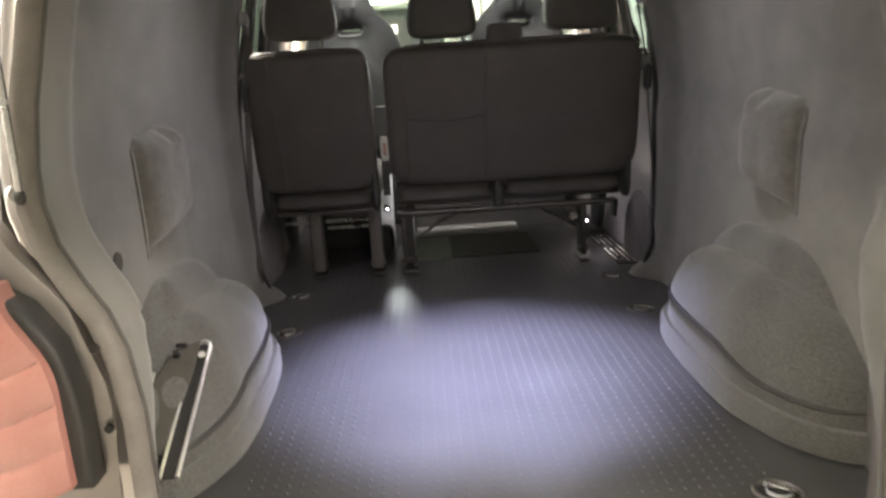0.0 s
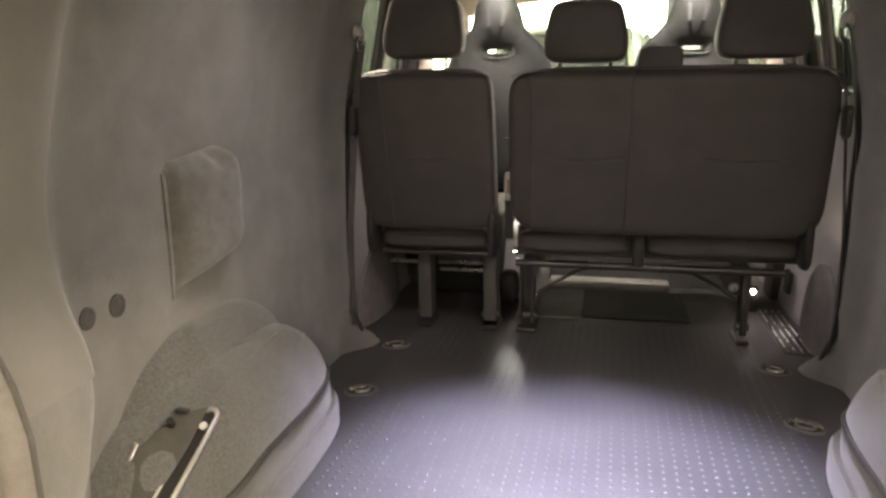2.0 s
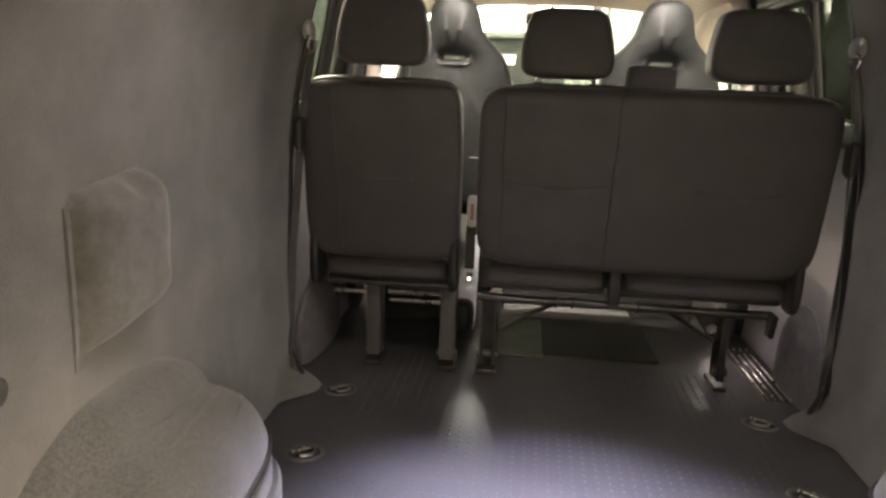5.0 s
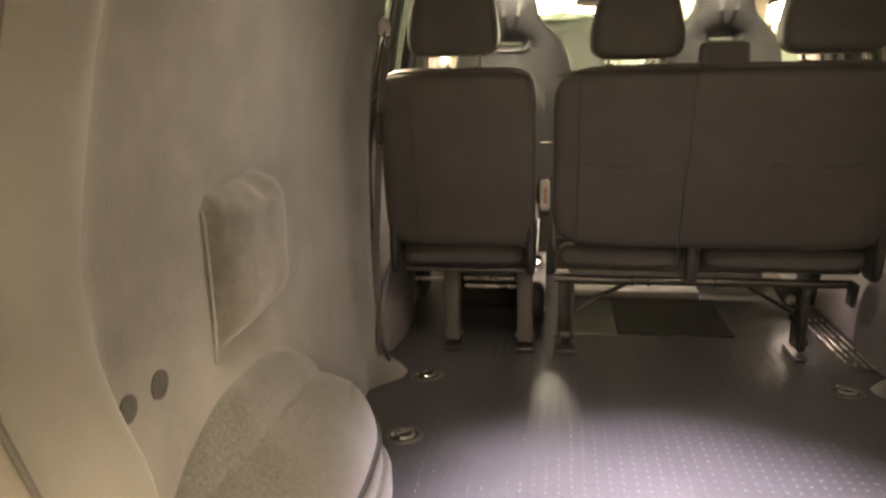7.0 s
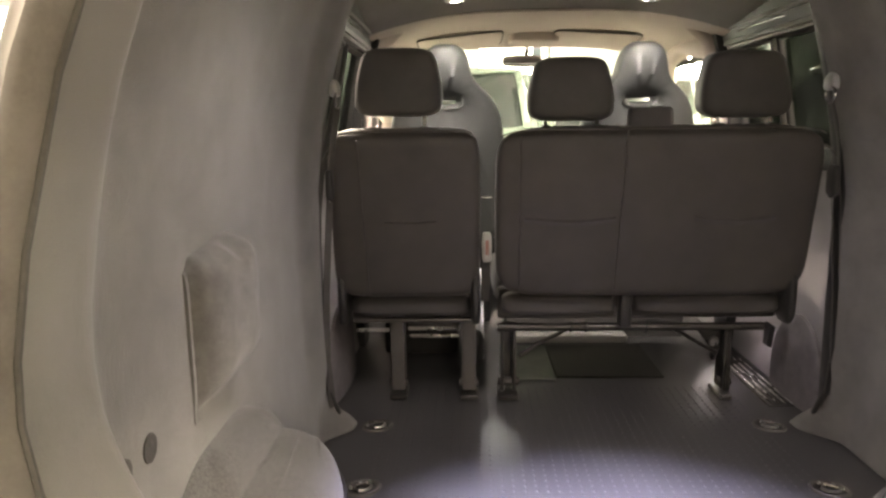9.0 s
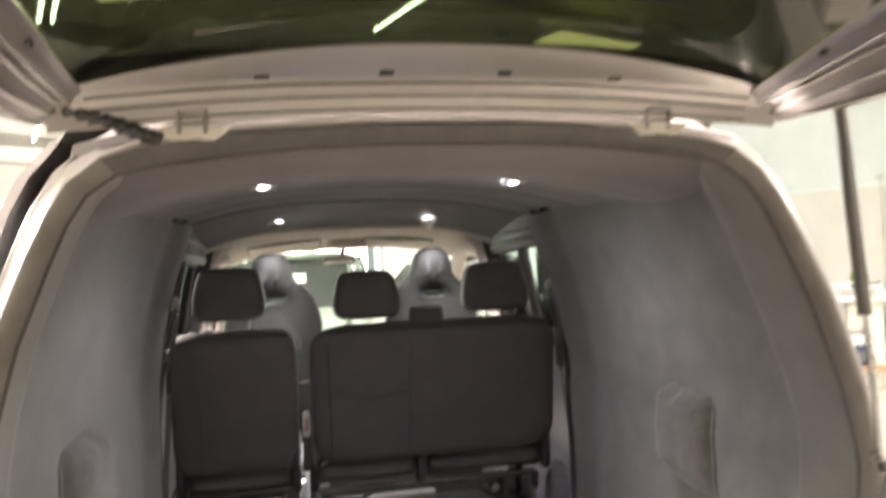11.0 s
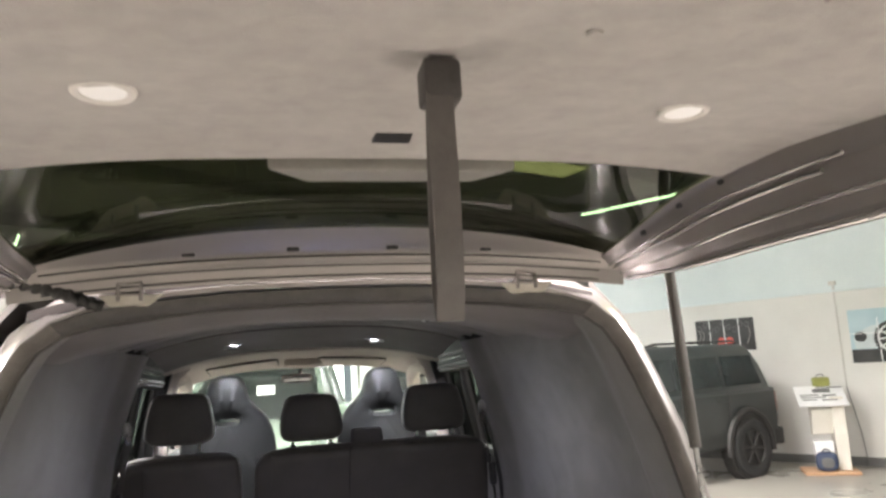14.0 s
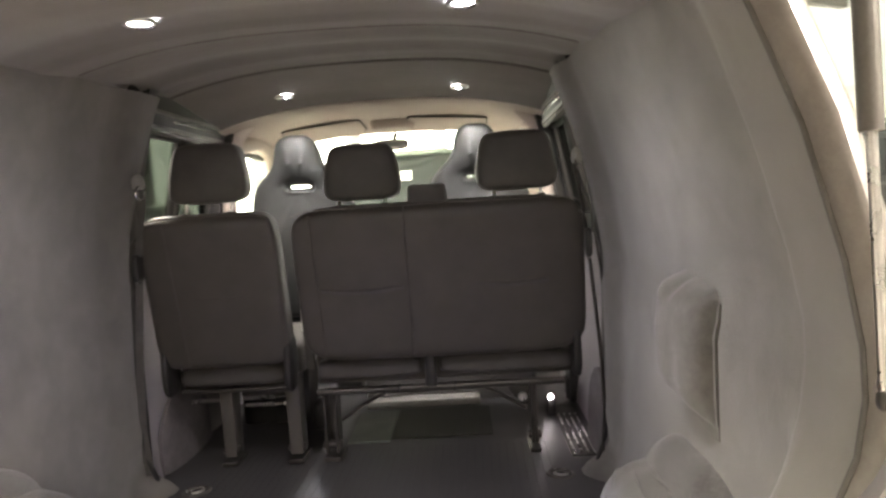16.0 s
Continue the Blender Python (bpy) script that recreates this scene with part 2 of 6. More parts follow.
# ---- mesh helpers ----
def merge(bm, tmp, m=None):
    if m is not None:
        tmp.transform(m)
    me = bpy.data.meshes.new("tmp")
    tmp.to_mesh(me)
    tmp.free()
    bm.from_mesh(me)
    bpy.data.meshes.remove(me)
    return bm


def box(bm, x0, x1, y0, y1, z0, z1, bevel=0.0, seg=2, m=None):
    tmp = bmesh.new()
    bmesh.ops.create_cube(tmp, size=1)
    for v in tmp.verts:
        v.co = Vector(((x0 + x1) / 2 + v.co.x * (x1 - x0), (y0 + y1) / 2 + v.co.y * (y1 - y0), (z0 + z1) / 2 + v.co.z * (z1 - z0)))
    if bevel:
        bmesh.ops.bevel(tmp, geom=tmp.edges[:], offset=bevel, segments=seg, profile=0.5, affect="EDGES")
    return merge(bm, tmp, m)


def loft(bm, rings, close=True, caps=True):
    """Skin a run of point rings, each with the same count."""
    rows = [[bm.verts.new(p) for p in ring] for ring in rings]
    n = len(rows[0])
    for a, b in zip(rows, rows[1:]):
        for i in range(n if close else n - 1):
            j = (i + 1) % n
            bm.faces.new((a[i], a[j], b[j], b[i]))
    if caps and close:
        bm.faces.new(list(reversed(rows[0])))
        bm.faces.new(rows[-1])
    return bm


def tube(bm, pts, r, n=10, caps=True, flat=1.0, closed=False):
    """A round rod along points; flat squeezes it in its second axis; r may be a list."""
    pts = [Vector(p) for p in pts]
    rings = []
    side = None
    for i, p in enumerate(pts):
        if closed:
            d = (pts[(i + 1) % len(pts)] - pts[i - 1]).normalized()
        else:
            d = (pts[min(i + 1, len(pts) - 1)] - pts[max(i - 1, 0)]).normalized()
        if side is None:
            side = d.cross(Vector((0, 0, 1)) if abs(d.z) < 0.9 else Vector((1, 0, 0))).normalized()
        side = (side - d * side.dot(d)).normalized()
        up = d.cross(side)
        rad = r[i] if isinstance(r, (list, tuple)) else r
        rings.append([p + side * rad * math.cos(2 * math.pi * k / n) + up * rad * flat * math.sin(2 * math.pi * k / n) for k in range(n)])
    if closed:
        rings.append(rings[0])
        caps = False
    loft(bm, rings, True, caps)
    if closed:
        bmesh.ops.remove_doubles(bm, verts=bm.verts[:], dist=1e-5)
    return bm


def ribbon(bm, pts, width_dir, w, t):
    """A flat strap along points: w wide in width_dir, t thick."""
    pts = [Vector(p) for p in pts]
    wd = Vector(width_dir).normalized()
    rings = []
    for i, p in enumerate(pts):
        d = (pts[min(i + 1, len(pts) - 1)] - pts[max(i - 1, 0)]).normalized()
        nn = d.cross(wd).normalized()
        rings.append([p + wd * w / 2 + nn * t / 2, p - wd * w / 2 + nn * t / 2, p - wd * w / 2 - nn * t / 2, p + wd * w / 2 - nn * t / 2])
    return loft(bm, rings)


def pad(bm, cx, cy, cz, ax, ay, az, p=4.0, n=10, m=None, shape=None):
    """A cushion: a superellipsoid of half sizes ax, ay, az; shape(v) may push its points."""
    tmp = bmesh.new()
    bmesh.ops.create_cube(tmp, size=2)
    bmesh.ops.subdivide_edges(tmp, edges=tmp.edges[:], cuts=n, use_grid_fill=True)
    for v in tmp.verts:
        d = v.co
        s = (abs(d.x) ** p + abs(d.y) ** p + abs(d.z) ** p) ** (-1 / p)
        q = Vector((d.x * s, d.y * s, d.z * s))
        if shape:
            q = shape(q)
        v.co = Vector((cx + q.x * ax, cy + q.y * ay, cz + q.z * az))
    return merge(bm, tmp, m)


def sheet(bm, fn, nu, nv, thick=None):
    """A surface fn(u, v) over the unit square; thick(u, v) gives the opposite side's point and closes it."""
    front = [[bm.verts.new(fn(i / nu, j / nv)) for j in range(nv + 1)] for i in range(nu + 1)]
    for i in range(nu):
        for j in range(nv):
            bm.faces.new((front[i][j], front[i + 1][j], front[i + 1][j + 1], front[i][j + 1]))
    if thick:
        back = [[bm.verts.new(thick(i / nu, j / nv)) for j in range(nv + 1)] for i in range(nu + 1)]
        for i in range(nu):
            for j in range(nv):
                bm.faces.new((back[i][j], back[i][j + 1], back[i + 1][j + 1], back[i + 1][j]))
        for i in range(nu):
            bm.faces.new((front[i][0], back[i][0], back[i + 1][0], front[i + 1][0]))
            bm.faces.new((front[i][nv], front[i + 1][nv], back[i + 1][nv], back[i][nv]))
        for j in range(nv):
            bm.faces.new((front[0][j], front[0][j + 1], back[0][j + 1], back[0][j]))
            bm.faces.new((front[nu][j], back[nu][j], back[nu][j + 1], front[nu][j + 1]))
    return bm


def prism(bm, outline, axis, a, b, bevel=0.0, seg=2, m=None):
    """An outline of 2D points pushed along an axis from a to b."""
    tmp = bmesh.new()
    put = {"x": lambda p, h: (h, p[0], p[1]), "y": lambda p, h: (p[0], h, p[1]), "z": lambda p, h: (p[0], p[1], h)}[axis]
    lo = [tmp.verts.new(put(p, a)) for p in outline]
    hi = [tmp.verts.new(put(p, b)) for p in outline]
    n = len(outline)
    f1, f2 = tmp.faces.new(lo), tmp.faces.new(list(reversed(hi)))
    for i in range(n):
        j = (i + 1) % n
        tmp.faces.new((lo[i], hi[i], hi[j], lo[j]))
    bmesh.ops.recalc_face_normals(tmp, faces=tmp.faces[:])
    if bevel:
        rim = [e for e in tmp.edges if f1 in e.link_faces or f2 in e.link_faces]
        bmesh.ops.bevel(tmp, geom=rim, offset=bevel, segments=seg, profile=0.5, affect="EDGES")
    return merge(bm, tmp, m)


def disc(bm, centre, axis, r, depth, n=24, r2=None):
    """A short cylinder or cone along an axis."""
    c, d = Vector(centre), Vector(axis).normalized()
    side = d.cross(Vector((0, 0, 1)) if abs(d.z) < 0.9 else Vector((1, 0, 0))).normalized()
    up = d.cross(side)
    ring = lambda q, rad: [q + (side * math.cos(2 * math.pi * k / n) + up * math.sin(2 * math.pi * k / n)) * rad for k in range(n)]
    return loft(bm, [ring(c, r), ring(c + d * depth, r if r2 is None else r2)])


BASE = {}


def thing(name, label, category, base=(0, 0, 0), m=None, group="", kind=""):
    """An Empty at its base; m is the frame in which its parts are given (the van's by default)."""
    ob = tagged(new(name), label, category, group, kind)
    ob.empty_display_size = 0.1
    ob.matrix_world = (VAN if m is None else m) @ Matrix.Translation(base)
    BASE[ob] = Vector(base)
    return ob


def part(name, bm, material, parent, label="", kind=""):
    root = parent
    while root not in BASE:
        root = root.parent
    bmesh.ops.recalc_face_normals(bm, faces=bm.faces[:])
    for e in bm.edges:
        e.smooth = not (len(e.link_faces) == 2 and e.calc_face_angle(0) > 0.7)
    for f in bm.faces:
        f.smooth = True
    bm.transform(Matrix.Translation(-BASE[root]))
    me = bpy.data.meshes.new(name)
    bm.to_mesh(me)
    bm.free()
    me.materials.append(material)
    ob = new(name, me)
    ob.parent = parent
    return tagged(ob, label, kind=kind)


def solo(name, bm, material, label, category, kind="", m=None, group=""):
    """A thing that is one mesh."""
    for e in bm.edges:
        e.smooth = not (len(e.link_faces) == 2 and e.calc_face_angle(0) > 0.7)
    bmesh.ops.recalc_face_normals(bm, faces=bm.faces[:])
    for f in bm.faces:
        f.smooth = True
    me = bpy.data.meshes.new(name)
    bm.to_mesh(me)
    bm.free()
    me.materials.append(material)
    ob = tagged(new(name, me), label, category, group, kind)
    if m is not None:
        ob.matrix_world = m
    return ob


def B():
    return bmesh.new()


def curve(table, q):
    """Smooth reading of a table of (key, value)."""
    if q <= table[0][0]:
        return table[0][1]
    for (a, va), (b, vb) in zip(table, table[1:]):
        if q <= b:
            return va + (vb - va) * (q - a) / (b - a)
    return table[-1][1]


def smooth(a, b, q):
    q = min(1, max(0, (q - a) / (b - a)))
    return q * q * (3 - 2 * q)


# ---- the van: shell, floor, linings (in the van's own axes: x right, y to the nose, z up; cargo floor at 0.58) ----
F = 0.58
APERTURE = [(0, 1.929), (0.13, 1.928), (0.25, 1.924), (0.36, 1.915), (0.45, 1.903), (0.52, 1.886), (0.58, 1.858), (0.625, 1.815), (0.655, 1.76), (0.68, 1.695), (0.725, 1.56), (0.758, 1.40), (0.768, 1.30),
            (0.765, 1.24), (0.748, 1.175), (0.712, 1.11), (0.68, 1.06), (0.657, 1.0), (0.64, 0.9), (0.634, 0.78), (0.63, 0.66), (0.625, 0.575)]
WALL = [(0.55, 0.755), (0.75, 0.775), (1.0, 0.787), (1.3, 0.79), (1.5, 0.775), (1.7, 0.728), (1.82, 0.69), (1.9, 0.662)]


OX = 0.018  # the rear opening sits a little to the offside of the seats' middle line


def rear_y(z):
    """Where the rear opening's plane lies at a height."""
    return 0.06 + 0.15 * (z - 1.0)


def aperture_x(z):
    side = [(b, a) for a, b in reversed(APERTURE)]
    return curve(side, z)


def roof_z(x, y):
    """The headliner's underside: arched across, with low bows."""
    mid = curve([(0.2, 1.938), (0.36, 1.905), (0.52, 1.886), (0.66, 1.893), (0.8, 1.915), (0.88, 1.931), (1.2, 1.95), (1.55, 1.985), (1.9, 2.0), (2.1, 1.982), (2.3, 1.963), (2.46, 1.935)], y)
    bow = 0.005 * math.cos(2 * math.pi * (y - 1.23) / 0.34) if 1.06 < y < 1.74 else 0
    return mid - 0.105 * (abs(x) / 0.74) ** 2.7 + bow


van = thing("van", "silver panel van with open tailgate and carpet-lined load space", "van")

bm = B()
box(bm, -0.80, 0.80, -0.02, 4.05, F - 0.05, F - 0.004, 0.004)
floor_panel = part("floor", bm, RUBBER, van, "dark studded rubber load floor")

# studs of the rubber mat, 29 mm apart
verts, faces = [], []
sx, sy, r0, hgt = 0.029, 0.0295, 0.0058, 0.0014
row = 0
y = 0.03
while y < 1.98:
    x = -0.60 + 0.0004 * row
    while x < 0.60:
        if abs(x) < 0.55 or y > 1.12 and abs(x) < 0.74:
            k = len(verts)
            for q in range(6):
                a = math.pi * q / 3
                verts.append((x + r0 * math.cos(a), y + r0 * 0.8 * math.sin(a), F - 0.0042))
            for q in range(6):
                a = math.pi * q / 3
                verts.append((x + r0 * 0.55 * math.cos(a), y + r0 * 0.45 * math.sin(a), F - 0.004 + hgt))
            faces += [(k + q, k + (q + 1) % 6, k + 6 + (q + 1) % 6, k + 6 + q) for q in range(6)] + [tuple(k + 6 + q for q in range(6))]
        x += sx
    y += sy
    row += 1
me = bpy.data.meshes.new("floor_studs")
me.from_pydata(verts, [], faces)
me.materials.append(RUBBER)
for p in me.polygons:
    p.use_smooth = True
studs = tagged(new("floor_studs", me), "small raised studs of the rubber mat", kind="stuff")
studs.parent = floor_panel

bm = B()
box(bm, -0.66, 0.66, -0.10, -0.015, F - 0.07, F + 0.004, 0.012, 3)
part("rear_sill", bm, BLACK_PLASTIC, van, "black plastic loading sill")


def wall_x(y, z, s=1):
    """Half width of the lining: the pillar cover at the rear, then the recessed wall panel."""
    d = y - rear_y(z)
    edge = aperture_x(z) + s * OX + 0.014 * smooth(0, 0.2, d)
    k = smooth(0.17, 0.28, d) if z > 1.05 else smooth(0.05 + 0.12 * smooth(0.7, 1.05, z), 0.21 + 0.07 * smooth(0.7, 1.05, z), d)
    front = -0.03 * smooth(1.44, 1.6, y) * smooth(0.62, 0.8, z)
    foot = -0.085 * smooth(1.5, 1.63, y) * (1 - smooth(0.575, 0.70, z))
    return edge + (max(curve(WALL, z), edge) - edge) * k + front + foot


def front_edge(z):
    """Where the lining ends towards the seats."""
    return curve([(0.58, 1.67), (0.62, 1.65), (0.70, 1.60), (0.85, 1.585), (1.2, 1.62), (1.6, 1.665), (1.9, 1.70)], z)


for side, word in ((-1, "nearside"), (1, "offside")):
    def inner(u, v, s=side):
        z = F + (1.885 - F) * v
        y0, y1 = rear_y(z), front_edge(z)
        y = y0 + (y1 - y0) * u
        return (s * wall_x(y, z, s), y, z)

    def outer(u, v, s=side):
        z = F + (1.885 - F) * v
        y0, y1 = rear_y(z), front_edge(z)
        y = y0 + (y1 - y0) * u
        return (s * (wall_x(y, z, s) + 0.018), y, z)

    bm = sheet(B(), inner, 64, 44, outer)
    lining = part("side_lining", bm, CARPET, van, "grey carpeted side lining")

    # pillar cover behind the rear opening; its carpet is paler for light on it
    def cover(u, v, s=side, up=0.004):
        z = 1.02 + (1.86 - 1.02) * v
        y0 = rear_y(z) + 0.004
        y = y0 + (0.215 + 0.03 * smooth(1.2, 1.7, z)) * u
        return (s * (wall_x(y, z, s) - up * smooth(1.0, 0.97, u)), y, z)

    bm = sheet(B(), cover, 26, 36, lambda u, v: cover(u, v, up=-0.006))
    part("pillar_lining", bm, CARPET_PILLAR_LIT, van, "carpeted pillar cover, coloured lighter as if lit")

    # outer body side behind the lining
    bm = B()
    prof = [(0.45, 0.93), (0.9, 0.955), (1.3, 0.935), (1.6, 0.87), (1.85, 0.80), (1.95, 0.72)]

    def shell(u, v, s=side, off=0.0):
        z = 0.45 + 1.5 * v
        y = rear_y(z) + 0.23 + (1.5 - rear_y(z)) * u
        return (s * (curve(prof, z) - off), y, z)

    sheet(bm, shell, 6, 20, lambda u, v: shell(u, v, off=0.02))
    part("body_side", bm, PAINT, van, "silver painted body side")

    # wheel arch: a padded dome over the wheel, its foot band and the shoulder above
    bm = B()
    cx, cy = 0.80, 0.70

    def dome(u, v, s=side, ax=0.222, ay=0.455, az=0.305, c=cy, px=2.5):
        th, ph = math.pi * u, math.pi / 2 * v
        cu, su = math.cos(th), math.sin(th)
        pw = lambda q, e: math.copysign(abs(q) ** e, q)
        e1 = 0.62 + 0.25 * smooth(0, 0.6, -cu)
        e2 = 0.62 + 0.2 * smooth(0, 0.6, -cu)
        yy = ay * pw(cu, e2) * pw(math.cos(ph), e1)
        xx = ax * pw(su, e2) * pw(math.cos(ph), e1)
        zz = az * pw(math.sin(ph), e1)
        wob = 1 + 0.018 * noise.noise(Vector((yy * 9, zz * 9, 3.0 * s)))
        return (s * (cx - xx * wob), c + yy * wob * (1 - 0.1 * zz), F + 0.002 + zz * wob)

    sheet(bm, dome, 44, 22)
    arch = part("wheel_arch", bm, CARPET_ARCH, van, "padded carpet-covered wheel arch")
    bm = B()
    sheet(bm, lambda u, v: dome(u, v * 0.99 + 0.005, ax=0.105, ay=0.38, az=0.375, c=0.72), 36, 18)
    part("arch_shoulder", bm, CARPET_ARCH, arch)
    bm = B()
    foot = []
    for i in range(49):
        u = 0.02 + 0.96 * i / 48
        p = Vector(dome(u, 0.0))
        q = Vector(dome(u, 0.0, ax=0.24, ay=0.475))
        foot.append([Vector((p.x, p.y, F)), Vector((q.x, q.y, F)), Vector((q.x, q.y, F + 0.045)), Vector((q.x * 0.6 + p.x * 0.4, q.y * 0.6 + p.y * 0.4, F + 0.062)), Vector((p.x, p.y, F + 0.064))])
    loft(bm, foot)
    part("foot_band", bm, CARPET_ARCH, arch, "folded carpet edge along the floor")
    bm = B()
    tube(bm, [Vector(dome(0.02 + 0.96 * i / 48, 0.165, ax=0.2225, ay=0.456)) for i in range(49)], [0.0025 + 0.006 * math.sin(math.pi * i / 48) for i in range(49)], 6)
    part("groove", bm, SEAL, arch, "dark seam groove")
    # soft folds of the cover
    bm = B()
    for k, (ua, ub, va) in enumerate(((0.16, 0.52, 0.62), (0.12, 0.4, 0.42), (0.3, 0.62, 0.78))):
        tube(bm, [Vector(dome(ua + (ub - ua) * i / 14, va + 0.1 * math.sin(i / 14 * 2.2), ax=0.221, ay=0.454, az=0.304)) for i in range(15)], [0.0045 * math.sin(math.pi * (i + 0.3) / 14.6) + 0.0004 for i in range(15)], 6)
    part("fold", bm, CARPET_ARCH, arch)

    # padded scoop on the wall above the arch: a steep rear face, rounded towards the seats, its underside slanting back to the wall
    bm = B()

    def scoop(u, v, s=side, up=0.0):
        y = 0.645 + 0.24 * u
        z0, z1 = 1.012 + 0.07 * u ** 1.5, 1.292 + 0.026 * u - 0.02 * smooth(0.12, 0.0, u) - 0.03 * smooth(0.85, 1.0, u)
        z = z0 + (z1 - z0) * v
        bulge = lambda q: math.sqrt(max(0.0, 1 - (1 - min(1, max(0, q))) ** 2))
        high = 0.004 + (0.046 * bulge((u - 0.05) / 0.3) + 0.016 * smooth(0.2, 0.75, u)) * bulge((1 - u) / 0.24)
        under = 0.08 + 0.92 * bulge((v - 0.1 + 0.07 * u) / (0.3 - 0.08 * u))
        crown = 0.08 + 0.92 * bulge((0.985 - v) / 0.17)
        fold = 1 - 0.45 * math.exp(-((u - 0.62) / 0.1) ** 2) * smooth(0.8, 0.97, v)
        lump = 1 + 0.05 * noise.noise(Vector((y * 16, z * 16, 2.0 * s)))
        return (s * (wall_x(y, z, s) - high * under * crown * fold * lump - 0.002 + up), y, z)

    sheet(bm, scoop, 48, 40, lambda u, v: scoop(u, v, up=0.08))
    part("lamp_cover", bm, CARPET_SCOOP, van, "padded carpet cover on the side wall")

# oval sockets on the nearside wall
for yy, rr in ((0.394, 0.021), (0.474, 0.023)):
    wx = -wall_x(yy, 1.05, -1)
    sock = B()
    disc(sock, (wx - 0.01, yy, 1.052), (1, 0, 0), rr, 0.0125, 24, rr * 0.94)
    plug = part("socket", sock, PLUG_CLOTH, van, "dark round blanking plug")
    sock = B()
    tube(sock, [(wx + 0.002, yy + rr * 0.62 * math.cos(a), 1.052 + rr * 0.62 * math.sin(a)) for a in np.linspace(0, 2 * math.pi, 21)[:-1]], 0.0012, 6, closed=True)
    part("rim", sock, PLUG_CLOTH, plug)

# headliner and its lamps
bm = B()


def liner(u, v, up=0.0):
    y = 0.205 + (2.46 - 0.205) * v
    w = curve([(0.2, 0.615), (0.35, 0.67), (1.6, 0.672), (1.9, 0.74), (2.4, 0.74)], y)
    x = -w + 2 * w * u
    return (x, y, roof_z(x, y) + up)


sheet(bm, liner, 40, 60, lambda u, v: liner(u, v, 0.02))
headliner = part("headliner", bm, HEADLINER, van, "dark suede headliner")
bm = B()
tube(bm, [(x, 1.9, roof_z(x, 1.9) - 0.001) for x in np.linspace(-0.735, 0.735, 40)], 0.007, 8)
part("trim_bow", bm, HEADLINER, headliner)
bm = B()
tube(bm, [(x, 1.23, roof_z(x, 1.23) + 0.002) for x in np.linspace(-0.66, 0.66, 30)], 0.005, 8)
part("trim_bow", bm, HEADLINER, headliner)
bm = B()


def roof_skin(u, v, up=0.0):
    y = 0.30 + 3.17 * v
    w = 0.62 + 0.18 * smooth(0.27, 0.6, y)
    x = -w + 2 * w * u
    return (x, y, 2.055 - 0.16 * (abs(x) / 0.8) ** 3 - 0.16 * max(0, y - 2.6) ** 2 + up)


sheet(bm, roof_skin, 24, 20, lambda u, v: roof_skin(u, v, 0.006))
part("roof", bm, PAINT, van, "silver painted roof skin")

LED_SPOTS = [(-0.34, 0.888), (0.36, 0.894), (-0.362, 2.262), (0.35, 2.285)]
lamp0 = None
for x, yy in LED_SPOTS:
    z = roof_z(x, yy)
    m = VAN @ pose(x, yy, z)
    if lamp0 is None:
        lamp0 = thing("ceiling_downlight", "small round white LED downlight, lit, in the headliner", "downlight", (0, 0, 0), m, "downlights in the van roof")
        bm = B()
        tube(bm, [(0.031 * math.cos(a), 0.031 * math.sin(a), -0.0045) for a in np.linspace(0, 2 * math.pi, 29)[:-1]], 0.0062, 8, closed=True)
        part("bezel", bm, STEEL, lamp0, "satin metal ring")
        bm = B()
        disc(bm, (0, 0, -0.0015), (0, 0, -1), 0.027, 0.0015, 24, 0.025)
        part("lens", bm, LED_LENS, lamp0, "bright LED lens")
    else:
        copy_thing(lamp0, m)
    # the rear pair throws a bright inner beam within a wider one; the front pair tips towards the cab
    for size, watts, tint in (((53, LED_WATTS, (0.57, 0.6, 1.0)), (136, LED_WATTS * 0.038, (0.92, 0.89, 1.0))) if yy < 1.5 else ((116, LED_WATTS * 0.09, (0.95, 0.96, 1.0)),)):
        data = bpy.data.lights.new("led", "SPOT")
        data.spot_size, data.spot_blend, data.shadow_soft_size = radians(size), 1.0, 0.012
        data.energy, data.color = watts, tint
        led = new("led_light", data)
        aim = (0.3 * x, 0.87, F) if size < 60 else (1.1 * x, 2.6, 1.1) if yy > 1.5 else (x, yy, F)
        led.matrix_world = VAN @ look((x, yy, z - 0.012), aim)

# painted frame of the rear opening, its seal and the pillars outside it
RING = [(-x, z) for x, z in reversed(APERTURE[1:])] + APERTURE


def out(i, dist):
    """The opening's outline moved outwards."""
    a, b = RING[max(i - 1, 0)], RING[min(i + 1, len(RING) - 1)]
    t = Vector((b[0] - a[0], b[1] - a[1])).normalized()
    return RING[i][0] + OX - t.y * dist, RING[i][1] + t.x * dist


bm = B()
rows = []
SIDE_STEPS = ((-0.002, 0.012), (-0.002, -0.004), (0.012, -0.008), (0.022, 0.0), (0.026, 0.012), (0.044, 0.019), (0.054, 0.028), (0.060, 0.05), (0.075, 0.12), (0.10, 0.24))
ROOF_STEPS = ((-0.002, 0.012), (-0.002, -0.004), (0.008, -0.008), (0.011, 0.0), (0.012, 0.012), (0.013, 0.03), (0.016, 0.04), (0.05, 0.07), (0.085, 0.10), (0.10, 0.24))
for (d0, y0), (d1, y1) in zip(SIDE_STEPS, ROOF_STEPS):
    row = []
    for i in range(len(RING)):
        k = smooth(0.60, 0.50, abs(RING[i][0])) if RING[i][1] > 1.85 else 0.0
        d, dy = d0 + (d1 - d0) * k, y0 + (y1 - y0) * k
        row.append((out(i, d)[0], rear_y(RING[i][1]) + dy, out(i, d)[1]))
    rows.append(row)
loft(bm, rows, close=False)
